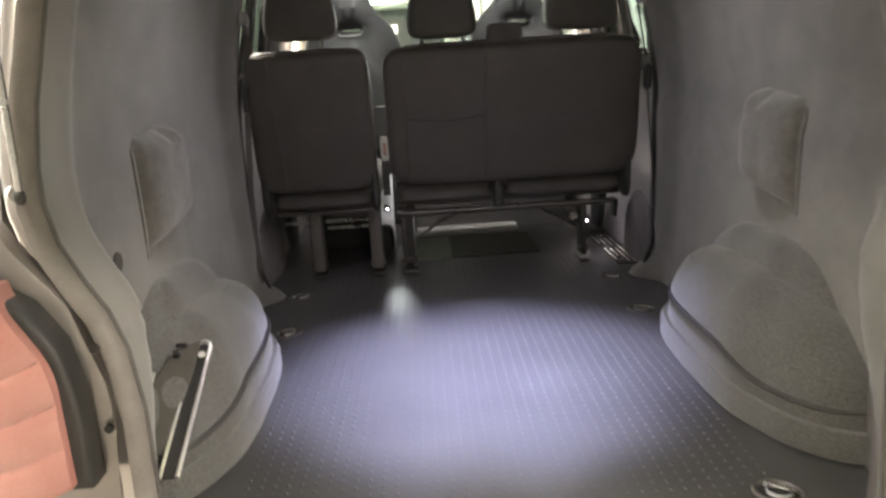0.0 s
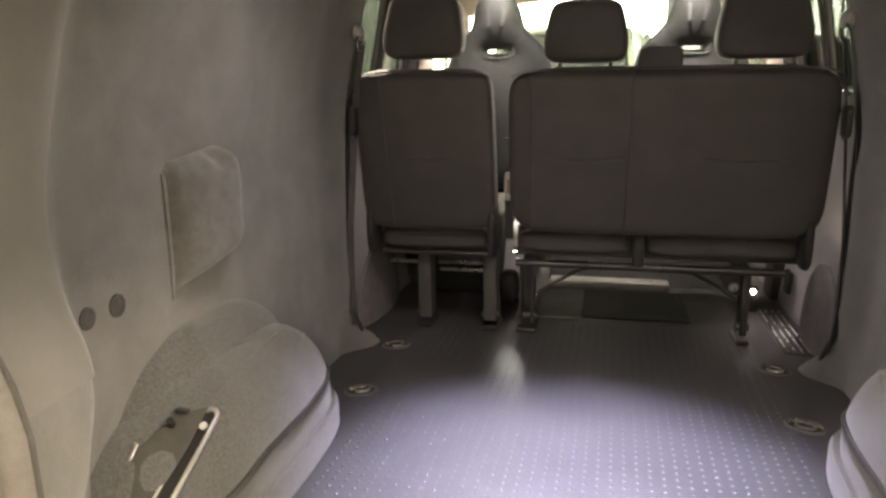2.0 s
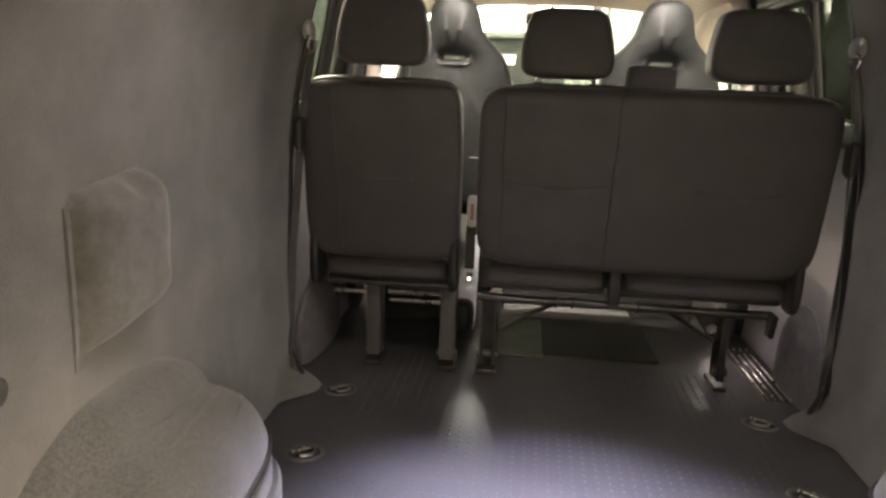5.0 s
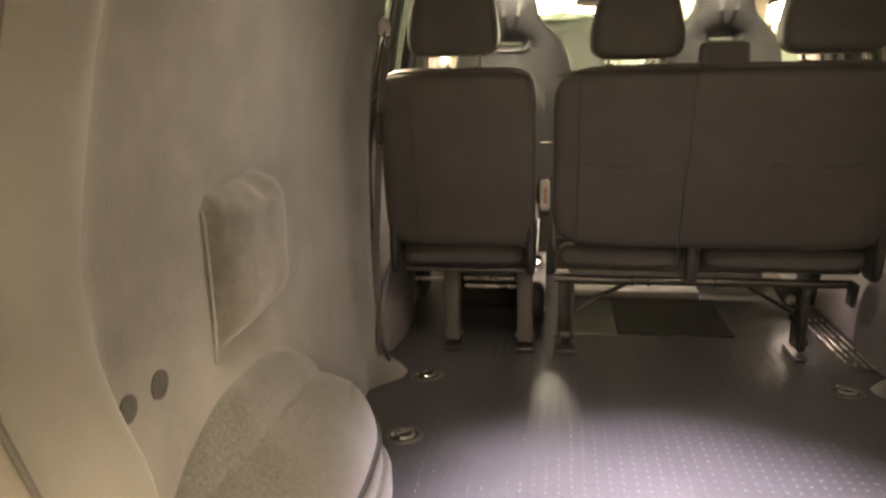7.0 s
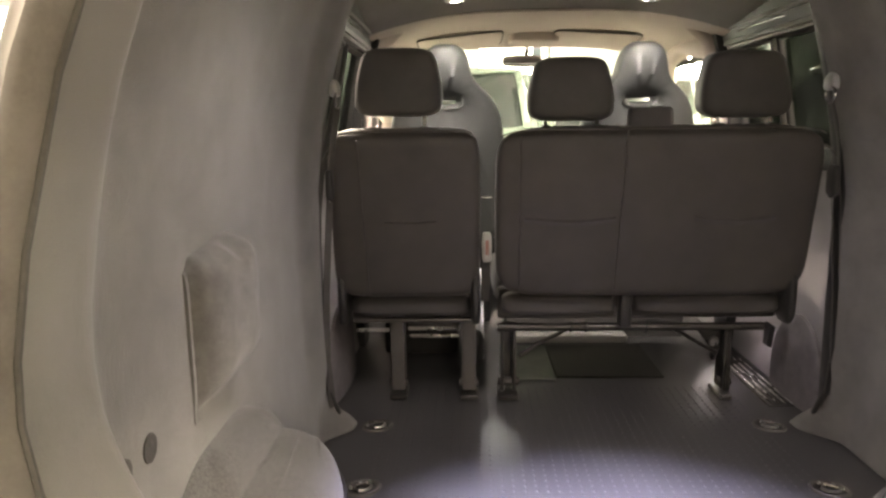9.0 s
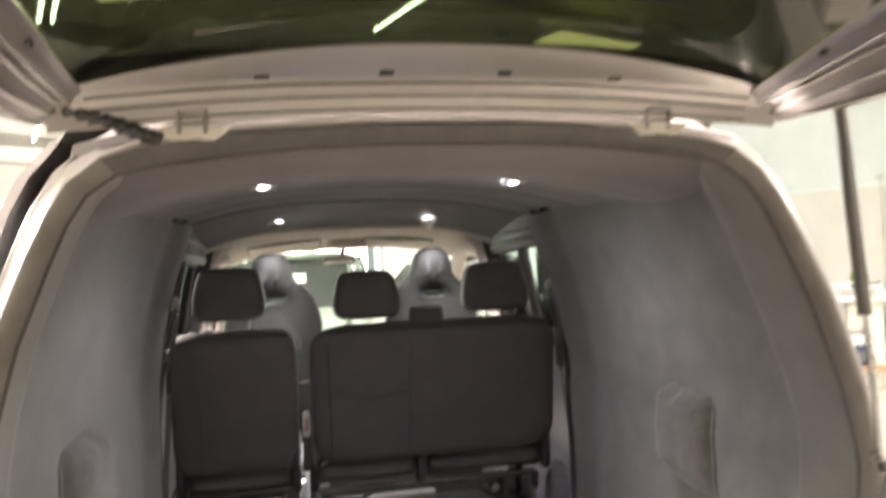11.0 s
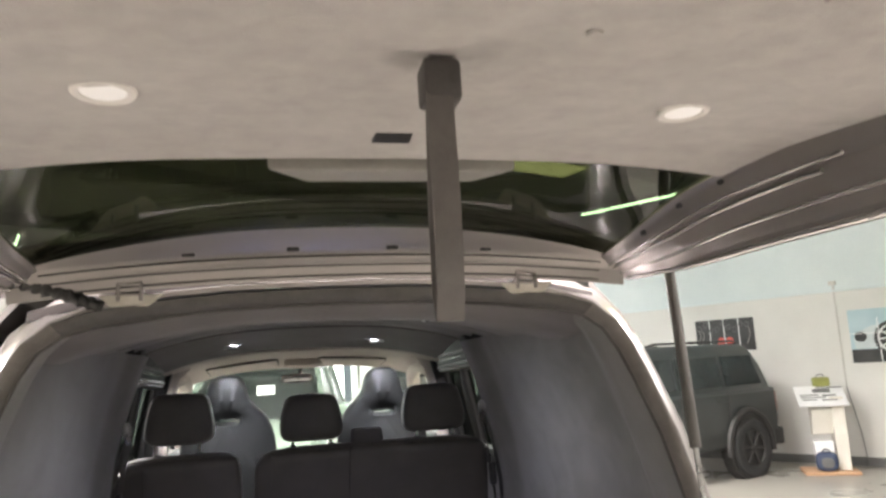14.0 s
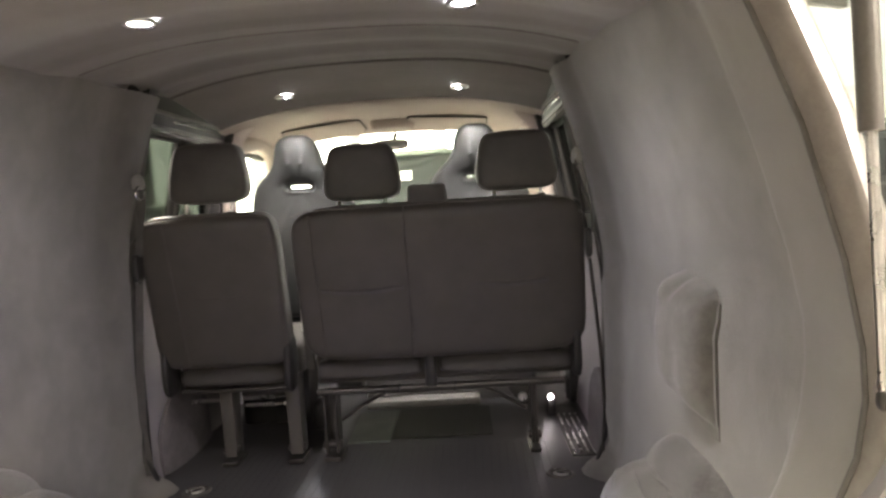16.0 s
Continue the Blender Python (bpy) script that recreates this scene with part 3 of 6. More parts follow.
part("rear_frame", bm, PAINT, van, "silver painted frame round the tailgate opening")
top_run = [i for i in range(len(RING)) if RING[i][1] > 1.85]
# side runs are paler than the run along the roof edge
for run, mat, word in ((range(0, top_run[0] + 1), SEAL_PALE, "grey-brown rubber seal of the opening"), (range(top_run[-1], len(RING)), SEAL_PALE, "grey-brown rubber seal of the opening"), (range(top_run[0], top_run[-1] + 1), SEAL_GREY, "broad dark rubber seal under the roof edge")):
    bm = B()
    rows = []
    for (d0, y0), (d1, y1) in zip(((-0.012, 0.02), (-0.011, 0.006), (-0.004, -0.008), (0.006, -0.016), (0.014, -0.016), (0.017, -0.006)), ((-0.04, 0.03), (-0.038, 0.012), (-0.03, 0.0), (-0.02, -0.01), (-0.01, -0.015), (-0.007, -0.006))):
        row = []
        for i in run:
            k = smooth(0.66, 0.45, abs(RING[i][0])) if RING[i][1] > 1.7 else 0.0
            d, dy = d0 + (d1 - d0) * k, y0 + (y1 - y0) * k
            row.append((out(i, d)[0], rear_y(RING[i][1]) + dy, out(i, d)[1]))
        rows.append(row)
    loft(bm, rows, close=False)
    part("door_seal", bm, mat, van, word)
bm = B()
tube(bm, [(out(i, -0.013 - 0.028 * (smooth(0.66, 0.45, abs(RING[i][0])) if RING[i][1] > 1.7 else 0.0))[0], rear_y(RING[i][1]) + 0.016, out(i, -0.013 - 0.028 * (smooth(0.66, 0.45, abs(RING[i][0])) if RING[i][1] > 1.7 else 0.0))[1]) for i in range(len(RING))], 0.004, 6)
part("seal_lip", bm, SEAL_GREY, van, "dark inner lip of the seal")

# lower rear corners: body panel, tail lamps
for side in (-1, 1):
    bm = B()
    prism(bm, [(side * 0.65, 0.50), (side * 0.90, 0.50), (side * 0.90, 1.06), (side * 0.85, 1.15), (side * 0.822, 1.24), (side * 0.80, 1.24), (side * 0.76, 1.17), (side * 0.70, 1.09), (side * 0.66, 0.95)], "y", 0.055, 0.10, 0.012, 2)
    part("rear_corner", bm, PAINT, van, "silver painted rear corner panel")
    bm = B()
    o = [(0.684, 0.80), (0.684, 0.955), (0.70, 1.04), (0.74, 1.105), (0.81, 1.155), (0.905, 1.16), (0.915, 0.80)]
    prism(bm, [(side * a, b) for a, b in o], "y", -0.01, 0.056, 0.012, 3)
    lamp = part("tail_lamp", bm, BLACK_PLASTIC, van, "tail lamp in the rear corner")
    bm = B()
    zs = np.linspace(0.815, 1.145, 67)
    lens_x = lambda z: 0.705 + 0.062 * smooth(0.97, 1.15, z) ** 1.3

    def lens_y(q, z):
        """Front of the lens at q across, swelling between its grooves."""
        swell = 0.010 * abs(math.sin(math.pi * (z - 0.815) / 0.072)) ** 0.45
        return -0.012 - (0.022 + swell) * math.sin(math.pi * min(1, 0.12 + 0.75 * q)) ** 0.6

    sag = lambda q: -0.03 * math.sin(math.pi * q) ** 1.2
    rings = []
    for z in zs:
        x0 = lens_x(z)
        front = [(side * (x0 + (0.903 - x0) * q), lens_y(q, z), z + sag(q)) for q in np.linspace(0, 1, 11)]
        rings.append(front + [(side * 0.9, 0.03, z), (side * x0, 0.03, z)])
    loft(bm, rings)
    lens = part("lens", bm, RED_LENS, lamp, "faded red ribbed lens")
    for k in range(1, 5):
        z = 0.815 + 0.072 * k
        bm = tube(B(), [(side * (lens_x(z) + (0.903 - lens_x(z)) * q), lens_y(q, z) - 0.0005, z + sag(q)) for q in np.linspace(0.02, 0.95, 14)], 0.0018, 6)
        part("groove", bm, LENS_GROOVE, lens)
    for zz in (0.88, 1.02):
        bm = B()
        disc(bm, (side * 0.665, 0.046, zz), (0, -1, 0), 0.008, 0.006, 12)
        part("screw", bm, BLACK_PLASTIC, lamp)

# rear bumper, seen past the tail lamp
bm = B()
pad(bm, 0, -0.06, 0.50, 0.95, 0.13, 0.09, 5, 10)
part("bumper", bm, GREY_PLASTIC, van, "grey plastic rear bumper")

# ---- tailgate, held open level ----
bm = B()


def gate_z(x, y):
    """Inner face of the raised tailgate: arched near the hinges, flatter to the rear."""
    k = smooth(0.2, -0.3, y)
    mid = curve([(-1.2, 1.935), (-1.047, 1.96), (-0.98, 1.968), (-0.79, 1.993), (-0.66, 2.011), (-0.52, 2.025), (-0.35, 2.031), (0.0, 2.028), (0.1, 2.028), (0.25, 2.008)], y)
    return mid - (0.105 * (1 - k) + 0.03 * k) * (abs(x - OX) / 0.74) ** 2.4


def gate_w(y):
    """Half width of the tailgate, narrower towards its lower edge."""
    return curve([(-1.18, 0.56), (-1.05, 0.63), (-0.6, 0.665), (-0.4, 0.685), (-0.15, 0.71), (0.0, 0.71), (0.12, 0.695), (0.2, 0.665), (0.24, 0.60)], y)


def rim_z(y):
    """The drip flange's height."""
    return curve([(-1.1, 1.86), (-0.6, 1.878), (-0.4, 1.89), (0.0, 1.908), (0.2, 1.92)], y)


GLASS_W = 0.60


def head_front(x):
    """Glass edge at the hinge end, bowed."""
    return 0.085 + 0.02 * (abs(x - OX) / GLASS_W) ** 2


bm = B()


def rear_panel(u, v, up):
    y = -0.40 - 0.77 * v
    w = gate_w(y)
    x = OX - w + 2 * w * u
    return (x, y, gate_z(x, y) + up)


sheet(bm, lambda u, v: rear_panel(u, v, 0.03), 24, 14, lambda u, v: rear_panel(u, v, 0.085))
tailgate = thing("tailgate", "open silver van tailgate held overhead on gas struts", "tailgate", (0, 0.22, 1.93))
part("outer_panel", bm, PAINT, tailgate, "silver painted panel")

# header at the hinges, with ridges
bm = B()
rows = []
for i in range(41):
    x = OX - 0.66 + 1.32 * i / 40
    y1 = head_front(x)
    ye = 0.196 - 0.03 * (abs(x - OX) / 0.66) ** 4
    bow = 0.03 * (abs(x - OX) / 0.6) ** 2.4
    steps = ((0.0, 0.017), (0.0, 0.014), (0.004, 0.011), (0.045, -0.022), (0.058, -0.028), (0.064, -0.040), (0.074, -0.048), (0.079, -0.045), (0.085, -0.062), (0.091, -0.06), (0.099, -0.08))
    prof = [(x, y1 + (ye - 0.007 - y1) * q / 0.099, 2.02 - bow + dz) for q, dz in steps]
    rows.append(prof + [(x, ye, 2.02 - bow - 0.077), (x, ye, 2.02 - bow - 0.02), (x, ye - 0.05, 2.02 - bow + 0.012), (x, y1, 2.02 - bow + 0.019)])
loft(bm, rows)
part("header", bm, PAINT, tailgate, "ridged painted header")
for q, dz in ((0.0605, -0.035), (0.0815, -0.052), (0.0945, -0.072)):
    pts = []
    for x in np.linspace(OX - 0.6, OX + 0.6, 40):
        y1, ye = head_front(x), 0.196 - 0.03 * (abs(x - OX) / 0.66) ** 4
        pts.append((x, y1 + (ye - 0.007 - y1) * q / 0.099, 2.02 - 0.03 * (abs(x - OX) / 0.6) ** 2.4 + dz))
    bm = tube(B(), pts, 0.0022, 6)
    part("joint_strip", bm, SEAL_GREY, tailgate)
for i in range(6):
    x = -0.51 + 0.2125 * i
    bm = B()
    yy, zz = head_front(x) + 0.046, 1.999 - 0.03 * (abs(x - OX) / 0.6) ** 2.4
    box(bm, x - 0.013, x + 0.013, yy - 0.004, yy + 0.004, zz - 0.0055, zz + 0.006, 0.002, 1)
    part("clip_slot", bm, BLACK_PLASTIC, tailgate)

# side rails with stepped ridges and a drip flange
for side in (-1, 1):
    bm = B()
    rows = []
    for i in range(41):
        y = 0.20 - 1.32 * i / 40
        w, rz = gate_w(y), rim_z(y)
        g = min(GLASS_W, w - 0.07)
        gz = gate_z(OX + g, y)
        # from the glass edge out and down in steps to the flange
        prof = [(g, gz + 0.008), (g, gz + 0.003), (g + 0.008, gz)]
        for q, zz in ((0.14, 0.06), (0.18, 0.20), (0.29, 0.32), (0.34, 0.16), (0.43, 0.44), (0.48, 0.28), (0.56, 0.55), (0.61, 0.40), (0.68, 0.70), (0.74, 0.54), (0.82, 0.86), (0.87, 0.72), (0.94, 0.97), (0.98, 1.0), (1.0, 0.96)):
            prof.append((g + (w - g) * q, gz + (rz - gz) * zz))
        prof += [(w + 0.014, rz + 0.02), (w + 0.018, rz + 0.05), (w, gz + 0.012), (g, gz + 0.012)]
        rows.append([(OX + side * x, y, z) for x, z in prof])
    loft(bm, rows)
    rail = part("side_rail", bm, PAINT, tailgate, "stepped painted side rail")
    for q, zz, rad in ((0.345, 0.17, 0.0028), (0.485, 0.29, 0.0022), (0.61, 0.41, 0.0028), (0.745, 0.55, 0.0022), (0.985, 1.0, 0.003)):
        pts = []
        for i in range(31):
            y = 0.17 - 1.25 * i / 30
            w, rz = gate_w(y), rim_z(y)
            g = min(GLASS_W, w - 0.07)
            gz = gate_z(OX + g, y)
            pts.append((OX + side * (g + (w - g) * q), y, gz + (rz - gz) * zz))
        bm = tube(B(), pts, rad, 6)
        part("joint_strip", bm, SEAL, rail, "dark sealing strip")
    # beads paler than the body paint put highlights along the ridges
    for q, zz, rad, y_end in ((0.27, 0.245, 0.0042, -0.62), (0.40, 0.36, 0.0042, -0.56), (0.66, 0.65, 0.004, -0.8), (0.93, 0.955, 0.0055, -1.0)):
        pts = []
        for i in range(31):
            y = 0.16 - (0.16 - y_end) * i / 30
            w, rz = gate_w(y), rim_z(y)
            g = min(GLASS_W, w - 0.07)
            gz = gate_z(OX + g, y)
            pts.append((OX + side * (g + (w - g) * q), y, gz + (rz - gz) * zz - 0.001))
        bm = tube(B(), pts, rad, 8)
        part("bead", bm, RIDGE_SHINE, rail, "raised glossy bead, pale for the ridge's highlight")
    for yy in (-0.34, -0.2, -0.05):
        bm = B()
        xx = GLASS_W + 0.014
        box(bm, OX + side * xx - 0.004, OX + side * xx + 0.004, yy - 0.009, yy + 0.009, gate_z(OX + GLASS_W, yy) - 0.011, gate_z(OX + GLASS_W, yy) + 0.002, 0.002, 1)
        part("clip_slot", bm, BLACK_PLASTIC, tailgate)

bm = B()


def glass(u, v, up):
    x = OX - 0.615 + 1.23 * u
    y = head_front(x) + 0.012 - (head_front(x) + 0.012 + 0.43) * v
    return (x, y, gate_z(x, y) + up)


sheet(bm, lambda u, v: glass(u, v, 0.006), 24, 12, lambda u, v: glass(u, v, 0.01))
part("rear_window", bm, TAIL_GLASS, tailgate, "dark green-tinted rear window")
# carpet panel
bm = B()


def trim_edge(x):
    return -0.345 - 0.05 * (1 - smooth(0.3, 0.75, abs(x - 0.05)))


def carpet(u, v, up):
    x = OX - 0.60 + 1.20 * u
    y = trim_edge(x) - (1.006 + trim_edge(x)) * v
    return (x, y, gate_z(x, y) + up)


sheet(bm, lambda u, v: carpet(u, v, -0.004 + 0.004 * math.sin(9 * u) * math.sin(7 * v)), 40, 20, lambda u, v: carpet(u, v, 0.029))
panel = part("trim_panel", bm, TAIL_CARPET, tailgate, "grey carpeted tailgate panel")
bm = B()
prism(bm, [(-0.125, -0.39), (-0.07, -0.33), (0.19, -0.33), (0.245, -0.39)], "z", 2.008, 2.034, 0.006, 2)
part("wiper_motor_cover", bm, GREY_PLASTIC, tailgate, "grey wiper motor cover")
bm = B()
box(bm, 0.012, 0.066, -0.555, -0.487, gate_z(0.04, -0.53) - 0.008, gate_z(0.04, -0.53), 0.003, 1)
part("grab_recess", bm, BLACK_PLASTIC, panel, "dark slot in the panel")
for x, yy in ((0.158, -0.885), (0.154, -0.984), (0.31, -0.985), (-0.224, -0.983)):
    bm = B()
    disc(bm, (x, yy, gate_z(x, yy) - 0.004), (0, 0, -1), 0.008, 0.002, 14, 0.006)
    part("trim_clip", bm, TAIL_CARPET, panel)

# lamps in the panel
for x, yy in ((-0.278, -0.682), (0.374, -0.66)):
    z = gate_z(x, yy) - 0.004
    bm = B()
    tube(bm, [(x + 0.027 * math.cos(a), yy + 0.027 * math.sin(a), z - 0.001) for a in np.linspace(0, 2 * math.pi, 29)[:-1]], 0.005, 8, closed=True)
    part("tailgate_lamp", bm, LIGHT_PLASTIC, panel, "white round lamp")
    bm = B()
    disc(bm, (x, yy, z + 0.001), (0, 0, -1), 0.025, 0.004, 24, 0.022)
    lens = tagged(part("lens", bm, TAIL_LED, panel, "frosted lamp lens"))

# painted lower edge with pressings, latch
bm = B()


def low_frame(u, v, up):
    y = -0.995 - 0.175 * v
    w = gate_w(y) - 0.01
    x = OX - w + 2 * w * u
    return (x, y, gate_z(x, y) + 0.004 - 0.018 * smooth(0.15, 0.4, v) + up)


sheet(bm, lambda u, v: low_frame(u, v, 0.0), 30, 12, lambda u, v: low_frame(u, v, 0.026))
low = part("lower_frame", bm, PAINT, tailgate, "painted lower frame")
bm = B()
tube(bm, [(0.07, -1.098, 1.938), (0.10, -1.095, 1.939), (0.143, -1.07, 1.942), (0.184, -1.05, 1.945), (0.25, -1.048, 1.945), (0.35, -1.05, 1.943), (0.5, -1.05, 1.939)], 0.007, 8)
part("pressing", bm, PAINT, low)
bm = B()
tube(bm, [(0.058, -1.123, 1.934), (0.104, -1.114, 1.935), (0.13, -1.103, 1.937), (0.142, -1.108, 1.936), (0.135, -1.14, 1.931), (0.128, -1.16, 1.928)], 0.006, 8)
part("pressing", bm, PAINT, low)
bm = B()
pad(bm, 0.187, -1.121, 1.934, 0.0175, 0.017, 0.009, 4.5, 6)
part("grommet", bm, SEAL_GREY, low, "dark rubber grommet")
bm = B()
pad(bm, 0.018, -1.077, 1.941, 0.016, 0.012, 0.008, 3, 6)
part("blanking_plug", bm, SEAL_GREY, low, "grey blanking plug")
bm = B()
tube(bm, [(0.021, -1.107, 1.942), (0.022, -1.107, 1.929), (0.028, -1.109, 1.925), (0.034, -1.107, 1.929), (0.035, -1.107, 1.942)], 0.004, 8)
part("latch", bm, CHROME, low, "bright striker loop")

# hinges, gas struts, cable sleeve
for x in (-0.418, 0.445):
    bm = B()
    for dx in (-0.022, 0.022):
        box(bm, x + dx - 0.0035, x + dx + 0.0035, 0.174, 0.205, 1.905, 1.945, 0.002, 1)
    tube(bm, [(x - 0.026, 0.184, 1.92), (x + 0.026, 0.184, 1.92)], 0.005, 10)
    box(bm, x - 0.024, x + 0.024, 0.188, 0.206, 1.915, 1.928, 0.002, 1)
    box(bm, x - 0.024, x + 0.024, 0.174, 0.186, 1.936, 1.962, 0.003, 1)
    part("hinge", bm, PAINT, tailgate, "painted tailgate hinge")
    # pale plate stands in for the brightness showing through round the hinge
    bm = B()
    prism(bm, [(x - 0.062, 1.919), (x + 0.066, 1.919), (x + 0.046, 1.899), (x + 0.036, 1.894), (x - 0.036, 1.894), (x - 0.044, 1.899)], "y", 0.181, 0.186, 0.002, 1)
    part("hinge_gap_plate", bm, HINGE_GAP_BRIGHT, van, "pale plate in for the brightness showing round the hinge")
for side in (-1, 1):
    bm = B()
    top, bot = Vector((0.012 + side * 0.722, 0.045, 1.925)), Vector((0.01 + side * 0.724, 0.01, 1.272))
    midp = top.lerp(bot, 0.60)
    tube(bm, [top, midp], 0.012, 14)
    strut = part("gas_strut", bm, GREY_STEEL, tailgate, "gas strut holding the tailgate")
    bm = B()
    tube(bm, [midp, bot], 0.0055, 10)
    part("rod", bm, STEEL, strut)
    bm = B()
    pad(bm, bot.x, bot.y, bot.z, 0.008, 0.008, 0.011, 2.5, 5)
    tube(bm, [bot, bot + Vector((side * 0.022, 0.03, 0))], 0.004, 8)
    part("ball_joint", bm, BLACK_PLASTIC, strut)
    bm = B()
    pad(bm, top.x, top.y, top.z + 0.006, 0.010, 0.010, 0.013, 2.5, 5)
    part("ball_joint", bm, BLACK_PLASTIC, strut)
    bm = B()
    disc(bm, bot + Vector((side * 0.02, 0.028, 0)), (side * 0.6, 1, 0), 0.011, 0.03, 12, 0.013)
    part("bracket", bm, PAINT, strut)
bm = B()
pts = [Vector((-0.47 - 0.24 * q, 0.19 - 0.05 * q, 1.895 + 0.065 * q + 0.01 * math.sin(3 * q))) for q in np.linspace(0, 1, 40)]
tube(bm, pts, [0.014 + 0.0025 * math.sin(i * 2.0) for i in range(40)], 10)
part("cable_sleeve", bm, BLACK_PLASTIC, tailgate, "corrugated black cable sleeve")
# pull strap: a doubled webbing loop
strap = B()
loop = [(0.044, -0.80, 2.0), (0.036, -0.81, 1.95), (0.036, -0.812, 1.85), (0.036, -0.806, 1.77), (0.036, -0.796, 1.745), (0.036, -0.784, 1.77), (0.037, -0.784, 1.85), (0.04, -0.786, 1.95), (0.044, -0.79, 2.0)]
ribbon(strap, loop, (1, 0, 0), 0.025, 0.0022)
pull = part("pull_strap", strap, STRAP_GREY, tailgate, "grey webbing pull strap hanging down")
bm = B()
box(bm, 0.022, 0.058, -0.812, -0.776, 1.945, 1.986, 0.005, 2)
part("strap_clamp", bm, SEAT_GREY, pull, "dark strap clamp")

# ---- cab and door shell ahead of the load space ----
for side in (-1, 1):
    # lower door panel
    bm = B()

    def low(u, v, s=side, off=0.0):
        z = 0.50 + 0.86 * v
        y = 1.60 + 2.3 * u
        return (s * (curve([(0.5, 0.77), (0.7, 0.80), (1.0, 0.825), (1.36, 0.815)], z) + off), y, z)

    sheet(bm, low, 10, 12, lambda u, v: low(u, v, off=0.05))
    part("door_panel", bm, DOOR_TRIM, van, "pale grey inner door panel")
    # rounded padded moulding at the foot of the door
    y0, deep = (1.80, 0.47) if side < 0 else (1.70, 0.36)
    bm = B()

    def moulding(u, v, bulge=1.0):
        rise = math.sin(math.pi * (0.06 + 0.88 * u)) ** 0.45
        return (side * (0.79 - bulge * (0.012 + 0.035 * max(0.0, math.sin(math.pi * u) * math.cos(math.pi / 2 * v)) ** 0.5)), y0 + deep * u, F + 0.285 * v * rise)

    sheet(bm, moulding, 24, 12, lambda u, v: moulding(u, v, 0.0))
    part("door_moulding", bm, DOOR_PAD, van, "rounded grey moulding at the door's foot")
    # belt line rail, roof rail, posts
    bm = B()
    box(bm, side * 0.80 - 0.03, side * 0.80 + 0.03, 1.60, 3.9, 1.35, 1.42, 0.012, 2)
    part("window_rail", bm, BLACK_PLASTIC, van, "black plastic window rail")
    bm = B()
    prism(bm, [(side * 0.705, 1.815), (side * 0.80, 1.80), (side * 0.80, 1.93), (side * 0.68, 1.93), (side * 0.695, 1.87)], "y", 1.66, 3.0, 0.008, 2)
    header = part("door_header", bm, BLACK_PLASTIC, van, "dark header over the sliding door")
    for z, h, y0, y1, mat, x in ((1.803, 0.0085, 1.70, 2.50, GREY_STEEL, 0.703), (1.785, 0.006, 1.72, 2.47, GREY_STEEL, 0.706), (1.858, 0.007, 1.68, 2.72, GREY_PLASTIC, 0.695), (1.836, 0.003, 1.95, 2.36, CHROME, 0.703)):
        bm = B()
        box(bm, side * x - 0.008, side * x + 0.008, y0, y1, z - h, z + h, 0.0025, 2)
        part("door_track", bm, mat, header, "metal track strip")
    for y0, y1, kind in ((1.60, 1.67, BLACK_PLASTIC), (2.47, 2.62, BLACK_PLASTIC)):
        bm = B()
        rows = []
        for z in np.linspace(0.55, 1.92, 12):
            xo = curve([(0.5, 0.80), (1.3, 0.82), (1.6, 0.78), (1.92, 0.70)], z)
            lean = 0.05 * (z - 0.55)
            rows.append([(side * (xo - 0.045), y0 + lean, z), (side * (xo - 0.05), (y0 + y1) / 2 + lean, z), (side * (xo - 0.045), y1 + lean, z), (side * (xo + 0.05), y1 + lean, z), (side * (xo + 0.05), y0 + lean, z)])
        loft(bm, rows)
        part("pillar_trim", bm, kind, van, "dark pillar trim")
    # side windows
    for y0, y1, mat, word in ((1.74, 2.085, SIDE_GLASS, "green-tinted sliding window"), (2.135, 2.50, SIDE_GLASS, "green-tinted sliding window"), (2.62, 3.6, CLEAR_GLASS, "front door window")):
        bm = B()
        sheet(bm, lambda u, v: (side * (0.825 - 0.07 * v), y0 + (y1 - y0) * u + 0.02 * v, 1.40 + 0.40 * v), 4, 4,
              lambda u, v: (side * (0.829 - 0.07 * v), y0 + (y1 - y0) * u + 0.02 * v, 1.40 + 0.40 * v))
        w = part("side_window", bm, mat, van, word)
        w.visible_shadow = False
        bm = B()
        tube(bm, [(side * 0.818, y0, 1.41), (side * 0.752, y0 + 0.02, 1.785), (side * 0.752, y1 + 0.02, 1.785), (side * 0.818, y1, 1.41)], 0.016, 8, closed=True)
        part("frame", bm, BLACK_PLASTIC, w)
    # windscreen pillar
    bm = B()
    tube(bm, [(side * 0.70, 2.62, 1.80), (side * 0.685, 3.0, 1.845), (side * 0.70, 3.3, 1.80), (side * 0.76, 3.62, 1.55), (side * 0.80, 3.95, 1.28)], 0.045, 12)
    part("windscreen_pillar", bm, CAB_LINER, van, "beige pillar cover")
    # cab post behind the front seats
    bm = B()
    tube(bm, [(side * 0.73, 2.56, 1.36), (side * 0.715, 2.58, 1.6), (side * 0.67, 2.6, 1.83), (side * 0.60, 2.6, 1.90)], 0.035, 10)
    part("cab_post", bm, CAB_LINER, van, "beige cab post cover")

bm = B()


def cab_roof(u, v, up=0.0):
    y = 2.44 + 0.86 * v
    x = -0.70 + 1.4 * u
    mid = curve([(2.44, 1.93), (2.5, 1.923), (2.8, 1.922), (3.1, 1.905), (3.3, 1.878)], y)
    return (x, y, mid - 0.085 * (abs(x) / 0.7) ** 3 + up)


